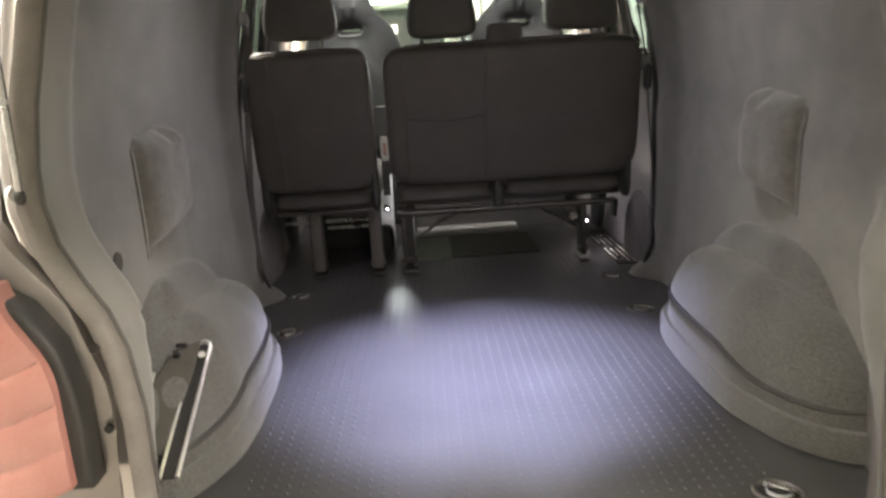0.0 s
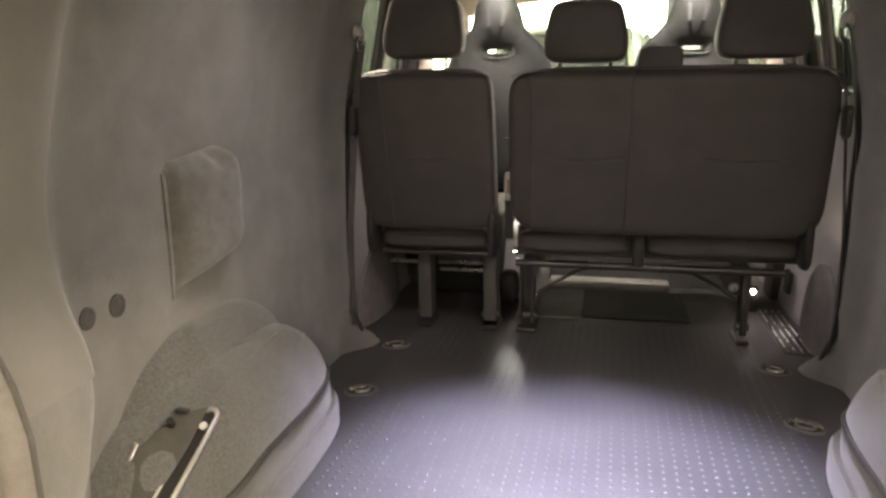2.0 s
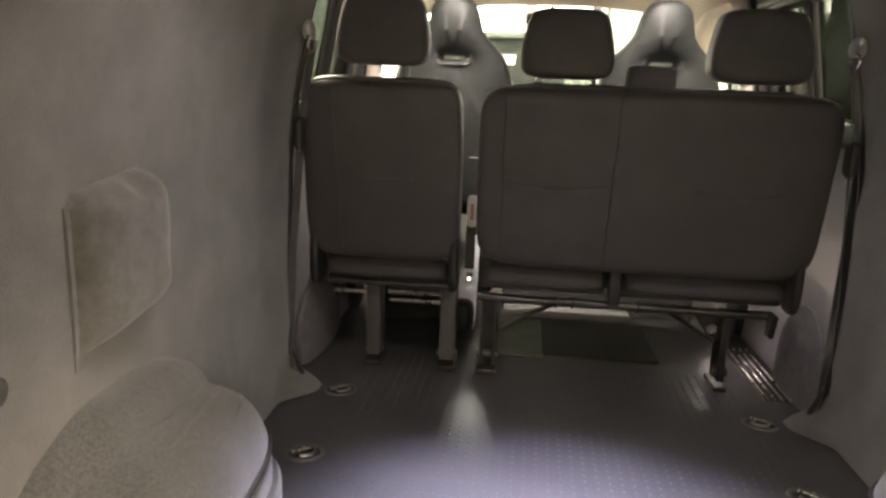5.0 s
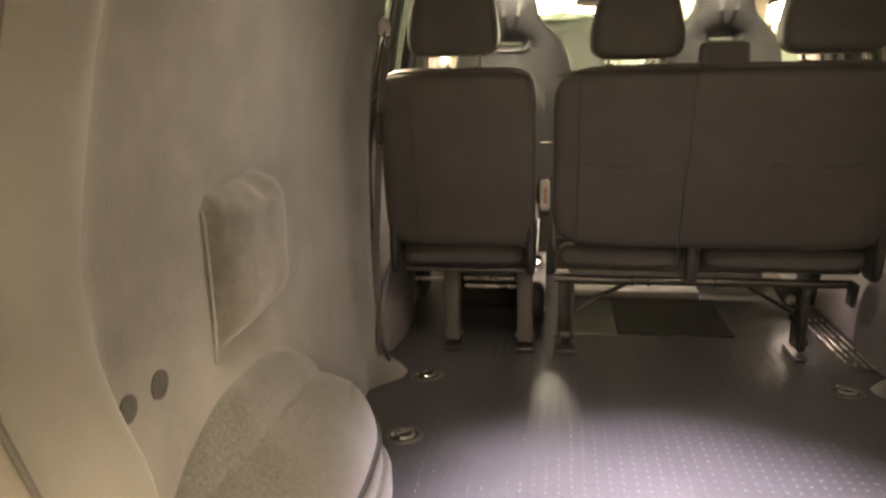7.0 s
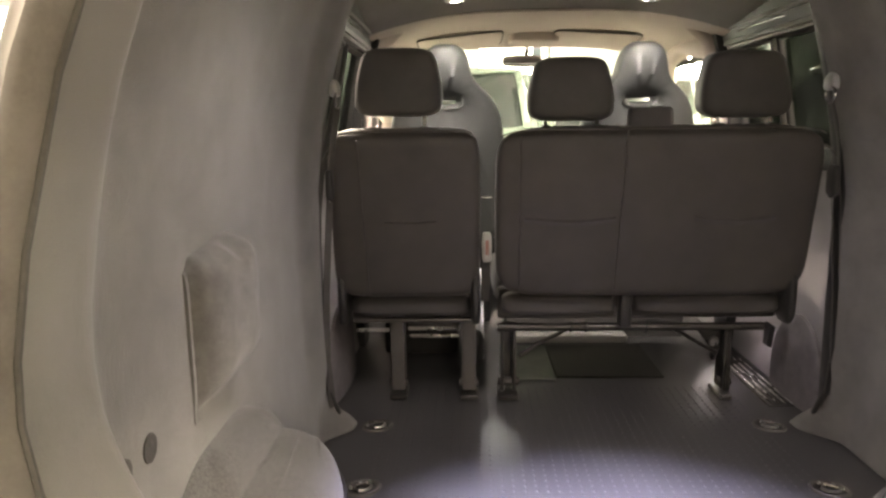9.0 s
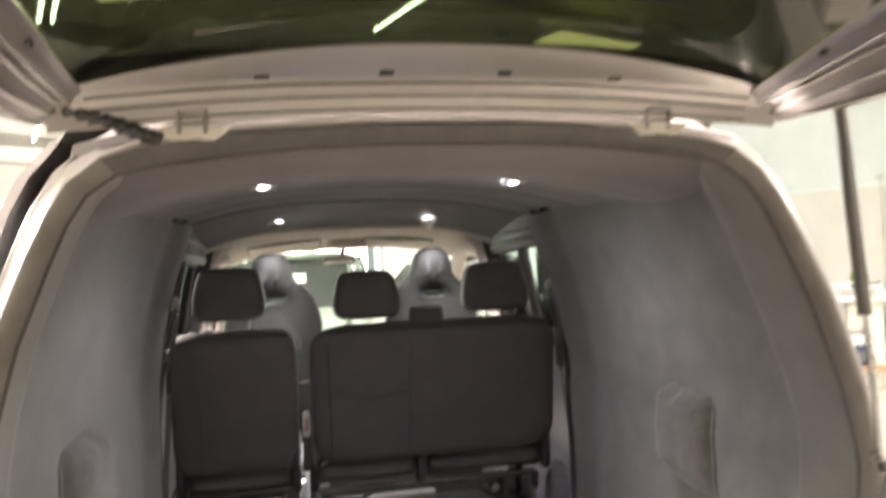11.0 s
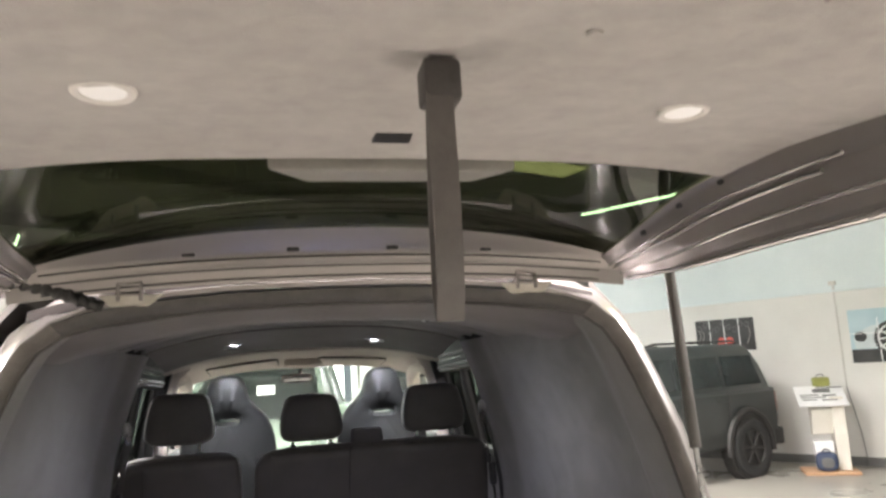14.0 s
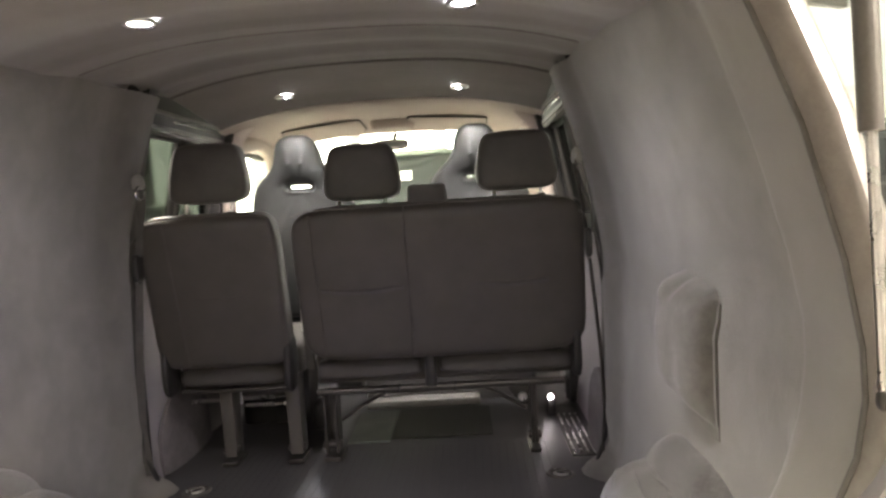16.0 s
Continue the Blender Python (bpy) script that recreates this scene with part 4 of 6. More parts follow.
sheet(bm, cab_roof, 30, 20, lambda u, v: cab_roof(u, v, 0.02))
cab_liner = part("cab_headliner", bm, CAB_LINER, van, "beige cab headliner")
for x0, x1 in ((-0.54, -0.15), (0.085, 0.475)):
    mid = (x0 + x1) / 2
    drop = lambda x: -0.085 * (abs(x) / 0.7) ** 3
    m = pose(mid, 3.04, 1.908 + drop(mid) - 0.012, -4.5, -math.degrees(math.atan2(drop(x1) - drop(x0), x1 - x0)), 0)
    bm = B()
    pad(bm, 0, 0, 0, (x1 - x0) / 2, 0.155, 0.011, 9, 8, m=m)
    visor = part("sun_visor", bm, CAB_LINER, cab_liner, "folded beige sun visor")
    bm = B()
    hx, hy = (x1 - x0) / 2 + 0.002, 0.157
    tube(bm, [m @ Vector((hx * math.copysign(abs(math.cos(a)) ** 0.22, math.cos(a)), hy * math.copysign(abs(math.sin(a)) ** 0.22, math.sin(a)), -0.003)) for a in np.linspace(0.02, 2 * math.pi + 0.02, 49)[:-1]], 0.0045, 6, closed=True)
    part("edge", bm, SEAT_GREY, visor, "dark edge of the visor")
bm = B()
pad(bm, 0, 3.08, 1.895, 0.115, 0.13, 0.028, 5, 8)
part("roof_console", bm, CAB_LINER, cab_liner, "beige roof console")
bm = B()
pad(bm, -0.038, 3.25, 1.81, 0.099, 0.014, 0.029, 4, 8)
tube(bm, [(-0.02, 3.26, 1.825), (-0.01, 3.29, 1.87)], 0.012, 8)
rear_mirror = part("rear_view_mirror", bm, SEAT_GREY, cab_liner, "black interior mirror")
bm = B()
pad(bm, -0.038, 3.2375, 1.81, 0.091, 0.005, 0.024, 5, 8)
part("mirror_glass", bm, MIRROR, rear_mirror, "mirror glass")
bm = B()
sheet(bm, lambda u, v: ((-0.66 - 0.1 * v) + 2 * (0.66 + 0.1 * v) * u, 3.31 + 0.66 * v - 0.06 * (2 * u - 1) ** 2, 1.87 - 0.62 * v), 16, 10,
      lambda u, v: ((-0.66 - 0.1 * v) + 2 * (0.66 + 0.1 * v) * u, 3.315 + 0.66 * v - 0.06 * (2 * u - 1) ** 2, 1.87 - 0.62 * v))
ws = part("windscreen", bm, CLEAR_GLASS, van, "clear windscreen")
ws.visible_shadow = False
bm = B()
prism(bm, [(3.25, 0.62), (3.25, 1.12), (3.32, 1.22), (3.6, 1.27), (4.0, 1.24), (4.0, 0.62)], "x", -0.76, 0.76, 0.03, 3)
part("dashboard", bm, BLACK_PLASTIC, van, "black dashboard")
bm = B()
prism(bm, [(3.95, 0.45), (3.95, 1.22), (4.4, 1.02), (4.62, 0.85), (4.66, 0.45)], "x", -0.9, 0.9, 0.05, 3)
part("nose", bm, PAINT, van, "silver bonnet and nose")
for x in (-0.84, 0.84):
    for y in (0.66, 3.72):
        bm = B()
        disc(bm, (x - 0.1, y, 0.35 + (0 if y < 1 else 0.12)), (1, 0, 0), 0.34, 0.2, 32)
        wheel = part("wheel", bm, TYRE, van, "black tyre")
        bm = B()
        disc(bm, (x + math.copysign(0.1, x), y, 0.35 + (0 if y < 1 else 0.12)), (math.copysign(1, x), 0, 0), 0.22, 0.012, 24, 0.2)
        part("rim", bm, STEEL, wheel)

# side step with ribbed treads, and its lamp
bm = B()
box(bm, 0.665, 0.765, 1.80, 2.42, F - 0.012, F + 0.002, 0.003, 1)
step = part("side_step", bm, BLACK_PLASTIC, van, "black door step")
for i in range(4):
    bm = B()
    x = 0.677 + 0.023 * i
    box(bm, x - 0.0032, x + 0.0032, 1.81, 2.28, F + 0.002, F + 0.007, 0.002, 1)
    part("tread", bm, STEEL, step, "ribbed metal tread")
step_lamp = thing("step_lamp", "small bright LED lamp on a black post beside the door step", "lamp", (0.66, 2.29, F))
bm = B()
box(bm, 0.638, 0.668, 2.276, 2.306, F - 0.004, 0.676, 0.005, 2)
part("post", bm, BLACK_PLASTIC, step_lamp, "black lamp post")
bm = B()
disc(bm, (0.648, 2.276, 0.660), (-0.1, -1, 0.1), 0.008, 0.008, 16)
part("lens", bm, STEP_LENS, step_lamp, "bright LED lens")
data = bpy.data.lights.new("step_led", "POINT")
data.energy, data.color, data.shadow_soft_size = 0.015, (0.82, 0.76, 1.0), 0.012
new("step_light", data).matrix_world = VAN @ pose(0.73, 2.19, 0.65)

# second lamp, added low between the seats for the floor streak; dark drum below
gap_lamp = thing("floor_streak_lamp", "small LED lamp added low between the rear seats for the floor streak", "lamp", (-0.286, 2.40, F))
bm = B()
disc(bm, (-0.286, 2.352, 0.765), (0.09, -1, -0.1), 0.0022, 0.008, 12)
part("lens", bm, STEP_LENS, gap_lamp, "bright LED lens")
bm = B()
box(bm, -0.298, -0.274, 2.356, 2.40, 0.752, 0.778, 0.004, 2)
box(bm, -0.292, -0.280, 2.385, 2.40, F, 0.77, 0.003, 1)
part("bracket", bm, BLACK_PLASTIC, gap_lamp, "black lamp bracket")
data = bpy.data.lights.new("gap_led", "SPOT")
data.energy, data.color, data.shadow_soft_size = 3.4, (0.86, 0.9, 1.0), 0.008
data.spot_size, data.spot_blend = radians(14.5), 1.0
new("gap_light", data).matrix_world = VAN @ look((-0.286, 2.338, 0.764), (-0.194, 1.32, 0.58))
# cross members and heater box under the seats
bm = B()
pad(bm, -0.296, 2.25, F + 0.065, 0.04, 0.045, 0.066, 3, 8)
part("floor_drum", bm, BLACK_PLASTIC, van, "dark rounded cover on the floor")
# near-white tilted panel stands in for the bright light in the gap
bm = B()
rows = []
for z, y in ((F, 2.30), (F + 0.1, 2.355), (F + 0.22, 2.43), (F + 0.32, 2.50)):
    rows.append([(-0.335, y, z), (-0.295, y - 0.012, z), (-0.255, y, z), (-0.255, y + 0.03, z), (-0.335, y + 0.03, z)])
loft(bm, rows)
part("gap_panel", bm, SEAT_GAP_BRIGHT, van, "near-white panel in for the bright gap between the seats")
bm = B()
box(bm, -0.66, -0.36, 2.35, 2.62, F, F + 0.27, 0.02, 2)
part("heater_box", bm, BLACK_PLASTIC, van, "black box on the floor")
bm = B()
prism(bm, [(2.59, F), (2.61, F + 0.2), (2.68, F + 0.24), (2.74, F)], "x", -0.16, 0.62, 0.015, 2)
part("floor_step", bm, SEAT_GREY, van, "dark carpeted floor step behind the front seats")
bm = B()
box(bm, -0.15, 0.36, 2.51, 2.60, F - 0.004, F + 0.03, 0.008, 2)
part("step_edge", bm, GREY_PLASTIC, van, "pale edge strip of the cab step")
bm = B()
box(bm, -0.165, 0.0, 2.05, 2.46, F - 0.004, F + 0.003, 0.003, 1)
part("floor_plate", bm, FLOOR_PLATE, van, "pale green-grey plate on the floor")
# right part of the plate, its colour darkened for the shadow there
bm = B()
box(bm, 0.004, 0.40, 2.08, 2.47, F - 0.004, F + 0.002, 0.003, 1)
part("floor_plate", bm, SHADED_PLATE, van, "floor plate coloured dark for the shadow on it")


# ---- rear seats ----
LEAN = 0.235


def lean_y(z, y0=1.625):
    """The rear face of the backrests at a height."""
    return y0 + (1.50 - z) * LEAN


def backrest(parent, x0, x1, outer):
    """One upholstered backrest; outer is the side that tapers towards the wall."""
    bm = B()
    cx, hx = (x0 + x1) / 2, (x1 - x0) / 2
    zc, hz = (1.497 + 0.962) / 2, (1.497 - 0.962) / 2

    def form(q):
        z = zc + q.z * hz
        x = q.x
        taper = -0.006 * smooth(1.45, 0.97, z)
        if outer > 0 and x > 0:
            x *= 1 - taper / hx
        if outer < 0 and x < 0:
            x *= 1 - taper / hx
        return Vector((x, q.y + (lean_y(z) + 0.055 - 1.68 + 0.04 * smooth(1.44, 1.5, z) ** 2 * (1 - q.y) / 2) / 0.055, q.z))

    pad(bm, cx, 1.68, zc, hx, 0.055, hz, 8, 18, shape=form)
    return part("backrest", bm, SEAT_CLOTH, parent, "black cloth backrest")


def piping(parent, pts):
    bm = tube(B(), pts, 0.0026, 6)
    part("seam", bm, SEAT_CLOTH, parent)


def headrest(parent, cx, z0, z1, w):
    zc, hz = (z0 + z1) / 2, (z1 - z0) / 2
    bm = B()
    y = 1.80

    def form(q):
        top = max(0, q.z)
        return Vector((q.x * (1.02 - 0.15 * smooth(-0.4, 1.0, q.z) - 0.05 * smooth(-0.7, -1.0, q.z)), q.y + 0.15 * q.z, q.z - 0.05 * top * q.x ** 2))

    pad(bm, cx, y, zc, w / 2, 0.052, hz, 6, 14, shape=form)
    hr = part("headrest", bm, HEADREST_CLOTH, parent, "black padded headrest")
    for dx in (-0.078, 0.078):
        bm = B()
        tube(bm, [(cx + dx, 1.755, 1.46), (cx + dx, 1.77, 1.52), (cx + dx, 1.79, z0 + 0.03)], 0.0055, 8)
        part("post", bm, BRIGHT_STEEL, hr, "chrome headrest post")
    for dx in (-0.078, 0.078):
        bm = B()
        box(bm, cx + dx - 0.013, cx + dx + 0.013, 1.745, 1.775, 1.487, 1.5, 0.003, 1)
        part("collar", bm, BLACK_PLASTIC, hr)


def cushion(parent, x0, x1):
    bm = B()
    pad(bm, (x0 + x1) / 2, 2.17, 0.945, (x1 - x0) / 2, 0.275, 0.065, 8, 12)
    part("seat", bm, SEAT_CLOTH, parent, "black cloth seat cushion")


def roll(parent, x0, x1):
    """The cushion's rear underside, showing below the backrest."""
    bm = B()
    pad(bm, (x0 + x1) / 2, 1.842, 0.924, (x1 - x0) / 2, 0.045, 0.036, 5, 10)
    part("cushion_roll", bm, ROLL_CLOTH, parent, "grey rear roll of the cushion")
    bm = B()
    box(bm, x0 - 0.012, x1 + 0.012, 1.872, 1.90, 0.862, 0.968, 0.006, 1)
    part("cushion_frame", bm, SEAT_CLOTH, parent, "black frame behind the roll")


def recliner(parent, x, s):
    """Rounded cover of the folding joint at the seat's outer side."""
    bm = B()
    pad(bm, x, 1.80, 0.965, 0.016, 0.062, 0.10, 3.5, 8)
    part("recliner_cover", bm, BLACK_PLASTIC, parent, "black joint cover")


single = thing("single_rear_seat", "black cloth single rear seat on steel legs", "seat", (-0.51, 1.95, F), group="second row seats")
backrest(single, -0.737, -0.283, -1)
piping(single, [(x, lean_y(1.485) - 0.001 + 0.02 * (abs(x + 0.51) / 0.22) ** 6, 1.487 - 0.02 * (abs(x + 0.51) / 0.22) ** 6) for x in np.linspace(-0.725, -0.295, 24)])
piping(single, [(-0.645 + 0.012 * q, lean_y(1.47 - 0.5 * q) - 0.0005, 1.47 - 0.5 * q) for q in np.linspace(0.02, 1, 12)])
piping(single, [(-0.575 + 0.16 * q, lean_y(1.213 - 0.004 * math.sin(math.pi * q)) - 0.0008, 1.213 - 0.004 * math.sin(math.pi * q)) for q in np.linspace(0, 1, 12)])
cushion(single, -0.735, -0.285)
roll(single, -0.70, -0.315)
recliner(single, -0.297, 1)
recliner(single, -0.722, -1)
headrest(single, -0.53, 1.53, 1.737, 0.264)
for x0, x1 in ((-0.583, -0.537), (-0.343, -0.294)):
    bm = B()
    prism(bm, [(1.86, 0.89), (1.875, 0.61), (1.955, 0.61), (1.955, 0.89)], "x", x0, x1, 0.005, 2)
    leg = part("leg", bm, GREY_STEEL, single, "flat grey steel leg")
    bm = B()
    box(bm, x0 - 0.006, x1 + 0.006, 1.852, 1.98, F, F + 0.016, 0.004, 1)
    tube(bm, [(x0 - 0.008, 1.895, 0.632), (x1 + 0.008, 1.895, 0.632)], 0.014, 12)
    part("foot", bm, DARK_STEEL, leg, "dark steel floor catch")
for z, yy, r0, xa, xb in ((0.868, 1.83, 0.009, -0.70, -0.30), (0.815, 1.90, 0.007, -0.70, -0.59), (0.80, 1.97, 0.008, -0.53, -0.35), (0.77, 1.98, 0.007, -0.53, -0.35)):
    bm = B()
    tube(bm, [(xa, yy, z), (xb, yy, z)], r0, 8)
    part("cross_tube", bm, STEEL if z < 0.85 else DARK_STEEL, single, "thin steel cross tube")
bm = B()
box(bm, -0.525, -0.355, 1.93, 2.2, 0.815, 0.86, 0.01, 2)
part("under_box", bm, DARK_STEEL, single, "dark mechanism box")

bench = thing("double_rear_bench", "black cloth double rear bench on steel legs", "seat", (0.24, 1.95, F), group="second row seats")
backrest(bench, -0.235, 0.722, 1)
piping(bench, [(x, lean_y(1.485) - 0.001 + 0.02 * (abs(x - 0.243) / 0.47) ** 12, 1.487 - 0.02 * (abs(x - 0.243) / 0.47) ** 12) for x in np.linspace(-0.225, 0.71, 40)])
piping(bench, [(0.142 - 0.006 * q, lean_y(1.485 - 0.53 * q) - 0.0008, 1.485 - 0.53 * q) for q in np.linspace(0, 1, 12)])
piping(bench, [(-0.165 + 0.004 * q, lean_y(1.47 - 0.5 * q) - 0.0006, 1.47 - 0.5 * q) for q in np.linspace(0, 1, 12)])
for xa, xb in ((-0.15, 0.125), (0.36, 0.60)):
    piping(bench, [(xa + (xb - xa) * q, lean_y(1.225 - 0.012 * math.sin(math.pi * q)) - 0.001, 1.225 - 0.012 * math.sin(math.pi * q)) for q in np.linspace(0, 1, 16)])
for xa, xb in ((-0.15, 0.125), (0.36, 0.60)):
    bm = B()
    ribbon(bm, [(xa + (xb - xa) * q, lean_y(1.216 - 0.012 * math.sin(math.pi * q)) - 0.0015, 1.216 - 0.012 * math.sin(math.pi * q)) for q in np.linspace(0, 1, 16)], (0, -LEAN, 1), 0.011, 0.006)
    part("pocket_lip", bm, SEAT_GREY, bench, "pocket edge")
cushion(bench, -0.23, 0.70)
roll(bench, -0.21, 0.158)
roll(bench, 0.218, 0.685)
recliner(bench, 0.693, 1)
headrest(bench, -0.004, 1.51, 1.704, 0.256)
headrest(bench, 0.52, 1.515, 1.716, 0.268)
bm = B()
box(bm, 0.170, 0.206, 1.79, 1.85, 0.85, 0.965, 0.008, 2)
part("hinge_bracket", bm, BLACK_PLASTIC, bench, "dark hinge bracket")
bm = B()
tube(bm, [(-0.225, 1.86, 0.835), (0.655, 1.86, 0.835)], 0.0135, 12)
part("cross_tube", bm, DARK_STEEL, bench, "dark steel cross tube")
bm = B()
tube(bm, [(-0.2, 1.93, 0.872), (0.16, 1.93, 0.872)], 0.006, 8)
part("cross_tube", bm, STEEL, bench, "bright steel rod")
bm = B()
tube(bm, [(0.215, 1.89, 0.865), (0.40, 1.89, 0.865)], 0.006, 8)
part("cross_tube", bm, STEEL, bench, "bright steel rod")
for x in (0.02, 0.07, 0.27):
    bm = B()
    tube(bm, [(x + 0.0148 * math.cos(a) * 0, 1.86 + 0.0155 * math.cos(a), 0.835 + 0.0155 * math.sin(a)) for a in np.linspace(0, 2 * math.pi, 17)[:-1]], 0.004, 6, closed=True)
    part("clip", bm, BLACK_PLASTIC, bench)
for x0, x1 in ((-0.212, -0.160), (0.532, 0.556)):
    bm = B()
    box(bm, x0, x0 + 0.012, 1.86, 1.94, 0.61, 0.83, 0.003, 1)
    box(bm, x1 - 0.012, x1, 1.86, 1.94, 0.61, 0.83, 0.003, 1)
    box(bm, x0, x1, 1.93, 1.945, 0.61, 0.83, 0.003, 1)
    leg = part("leg", bm, DARK_STEEL, bench, "dark channel steel leg")
    bm = B()
    box(bm, x0 - 0.008, x1 + 0.008, 1.85, 1.98, F, F + 0.016, 0.004, 1)
    tube(bm, [(x0 - 0.01, 1.89, 0.635), (x1 + 0.01, 1.89, 0.635)], 0.015, 12)
    part("foot", bm, DARK_STEEL, leg, "dark steel floor catch")
bm = B()
tube(bm, [(-0.15, 1.90, 0.72), (-0.08, 1.905, 0.765), (0.03, 1.90, 0.825)], 0.0105, 8, flat=0.7)
part("brace", bm, DARK_STEEL, bench, "diagonal brace")
bm = B()
tube(bm, [(0.52, 1.90, 0.73), (0.45, 1.905, 0.77), (0.36, 1.90, 0.825)], 0.0105, 8, flat=0.7)
part("brace", bm, DARK_STEEL, bench, "diagonal brace")
bm = B()
prism(bm, [(0.455, 0.832), (0.462, 0.80), (0.50, 0.745), (0.545, 0.735), (0.556, 0.75), (0.556, 0.832)], "y", 1.90, 1.922, 0.004, 2)
part("leg_bracket", bm, DARK_STEEL, bench, "dark pivot bracket beside the leg")
bm = B()
disc(bm, (0.508, 1.897, 0.772), (0, -1, 0), 0.018, 0.008, 18, 0.014)
part("pivot", bm, STEEL, bench, "steel pivot bolt")
bm = B()
prism(bm, [(1.80, 0.85), (1.82, 0.775), (1.86, 0.775), (1.86, 0.85)], "x", 0.655, 0.672, 0.004, 1)
part("side_latch", bm, BLACK_PLASTIC, bench, "black latch at the bench side")
bm = B()
pad(bm, 0.218, 1.70, 1.515, 0.064, 0.028, 0.036, 8, 8, shape=lambda q: Vector((q.x * (1 - 0.04 * q.z), q.y, q.z)))
part("belt_guide", bm, SEAT_GREY, bench, "grey middle belt outlet")
for ob, x, s in ((single, -0.718, -1), (bench, 0.70, 1)):
    bm = B()
    tube(bm, [(x, 1.63, 1.435), (x + s * 0.012, 1.615, 1.425), (x + s * 0.02, 1.60, 1.405)], 0.004, 8)
    part("release_lever", bm, CHROME, ob, "bright release lever")
# buckle stalks between the two seats
bk = thing("buckle_stalk", "black seat belt buckle stalk with pale release button", "belt buckle", (-0.26, 1.93, 0.9))
bm = B()
ribbon(bm, [(-0.262, 1.96, 0.90), (-0.26, 1.93, 1.0), (-0.258, 1.91, 1.06)], (1, 0, 0), 0.03, 0.006)
part("stalk", bm, WEBBING, bk)
bm = B()
pad(bm, -0.257, 1.895, 1.10, 0.016, 0.012, 0.05, 5, 6)
part("buckle", bm, LIGHT_PLASTIC, bk, "pale buckle")
bm = B()
box(bm, -0.262, -0.25, 1.882, 1.886, 1.075, 1.125, 0.001, 1)
part("button", bm, RED_LENS, bk, "red button")
bm = B()
box(bm, -0.275, -0.24, 1.885, 1.89, 1.266, 1.271, 0.001, 1)
part("tab", bm, CHROME, bk)

# ---- front bucket seats ----
bucket = None
for x in (-0.405, 0.405):
    m = VAN @ pose(x, 2.75, F)
    if bucket:
        copy_thing(bucket, m)
        continue
    bucket = thing("front_seat", "grey leather bucket seat with slot below its headrest", "seat", (0, 0, 0), m, "front seats")
    hz = 1.015
    # outline of the backrest round the slot, from the top clockwise
    half = [(0.0, 1.245), (0.045, 1.242), (0.08, 1.215), (0.096, 1.17), (0.108, 1.12), (0.145, 1.075), (0.20, 1.02), (0.24, 0.90), (0.245, 0.75), (0.235, 0.55), (0.22, 0.42), (0.1, 0.40), (0.0, 0.40)]
    outline = half + [(-a, b) for a, b in reversed(half[1:-1])]
    hole = []
    for a, b in outline:
        ang = math.atan2(b - hz, a)
        c, s_ = math.cos(ang), math.sin(ang)
        k = (abs(c / 0.066) ** 4 + abs(s_ / 0.024) ** 4) ** -0.25
        hole.append((k * c, hz + k * s_))
    tilt_ = lambda z: -(z - 0.5) * 0.22
    bm = B()
    rings = []
    for src, dy, shrink in ((hole, -0.025, 1.0), (outline, -0.03, 0.90), (outline, -0.012, 0.985), (outline, 0.03, 1.0), (outline, 0.075, 0.96), (hole, 0.05, 1.0), (hole, -0.025, 1.0)):
        rings.append([(a * (shrink if src is outline else 1), dy + tilt_(b) - (0.02 * (1 - (a / 0.25) ** 2) if src is outline and dy < 0 else 0), hz + (b - hz) * (shrink if src is outline else 1)) for a, b in src])
    loft(bm, rings, True, False)
    bmesh.ops.remove_doubles(bm, verts=bm.verts[:], dist=1e-4)
    bmesh.ops.subdivide_edges(bm, edges=bm.edges[:], cuts=1, use_grid_fill=True, smooth=0.6)
    part("backrest", bm, LEATHER, bucket, "leather bucket backrest")
    bm = B()
    tube(bm, [(0.07 * math.copysign(abs(math.cos(a)) ** 0.5, math.cos(a)), -0.028 + tilt_(hz), hz + 0.028 * math.copysign(abs(math.sin(a)) ** 0.5, math.sin(a))) for a in np.linspace(0, 2 * math.pi, 33)[:-1]], 0.005, 6, closed=True)
    part("slot_rim", bm, LEATHER, bucket, "slot surround")
    bm = B()
    pad(bm, 0, 0.32, 0.42, 0.245, 0.27, 0.075, 5, 10)
    part("seat", bm, LEATHER, bucket, "leather seat cushion")
    bm = B()
    box(bm, -0.2, 0.2, 0.05, 0.5, 0.0, 0.36, 0.03, 2)
    part("pedestal", bm, BLACK_PLASTIC, bucket, "black seat pedestal")

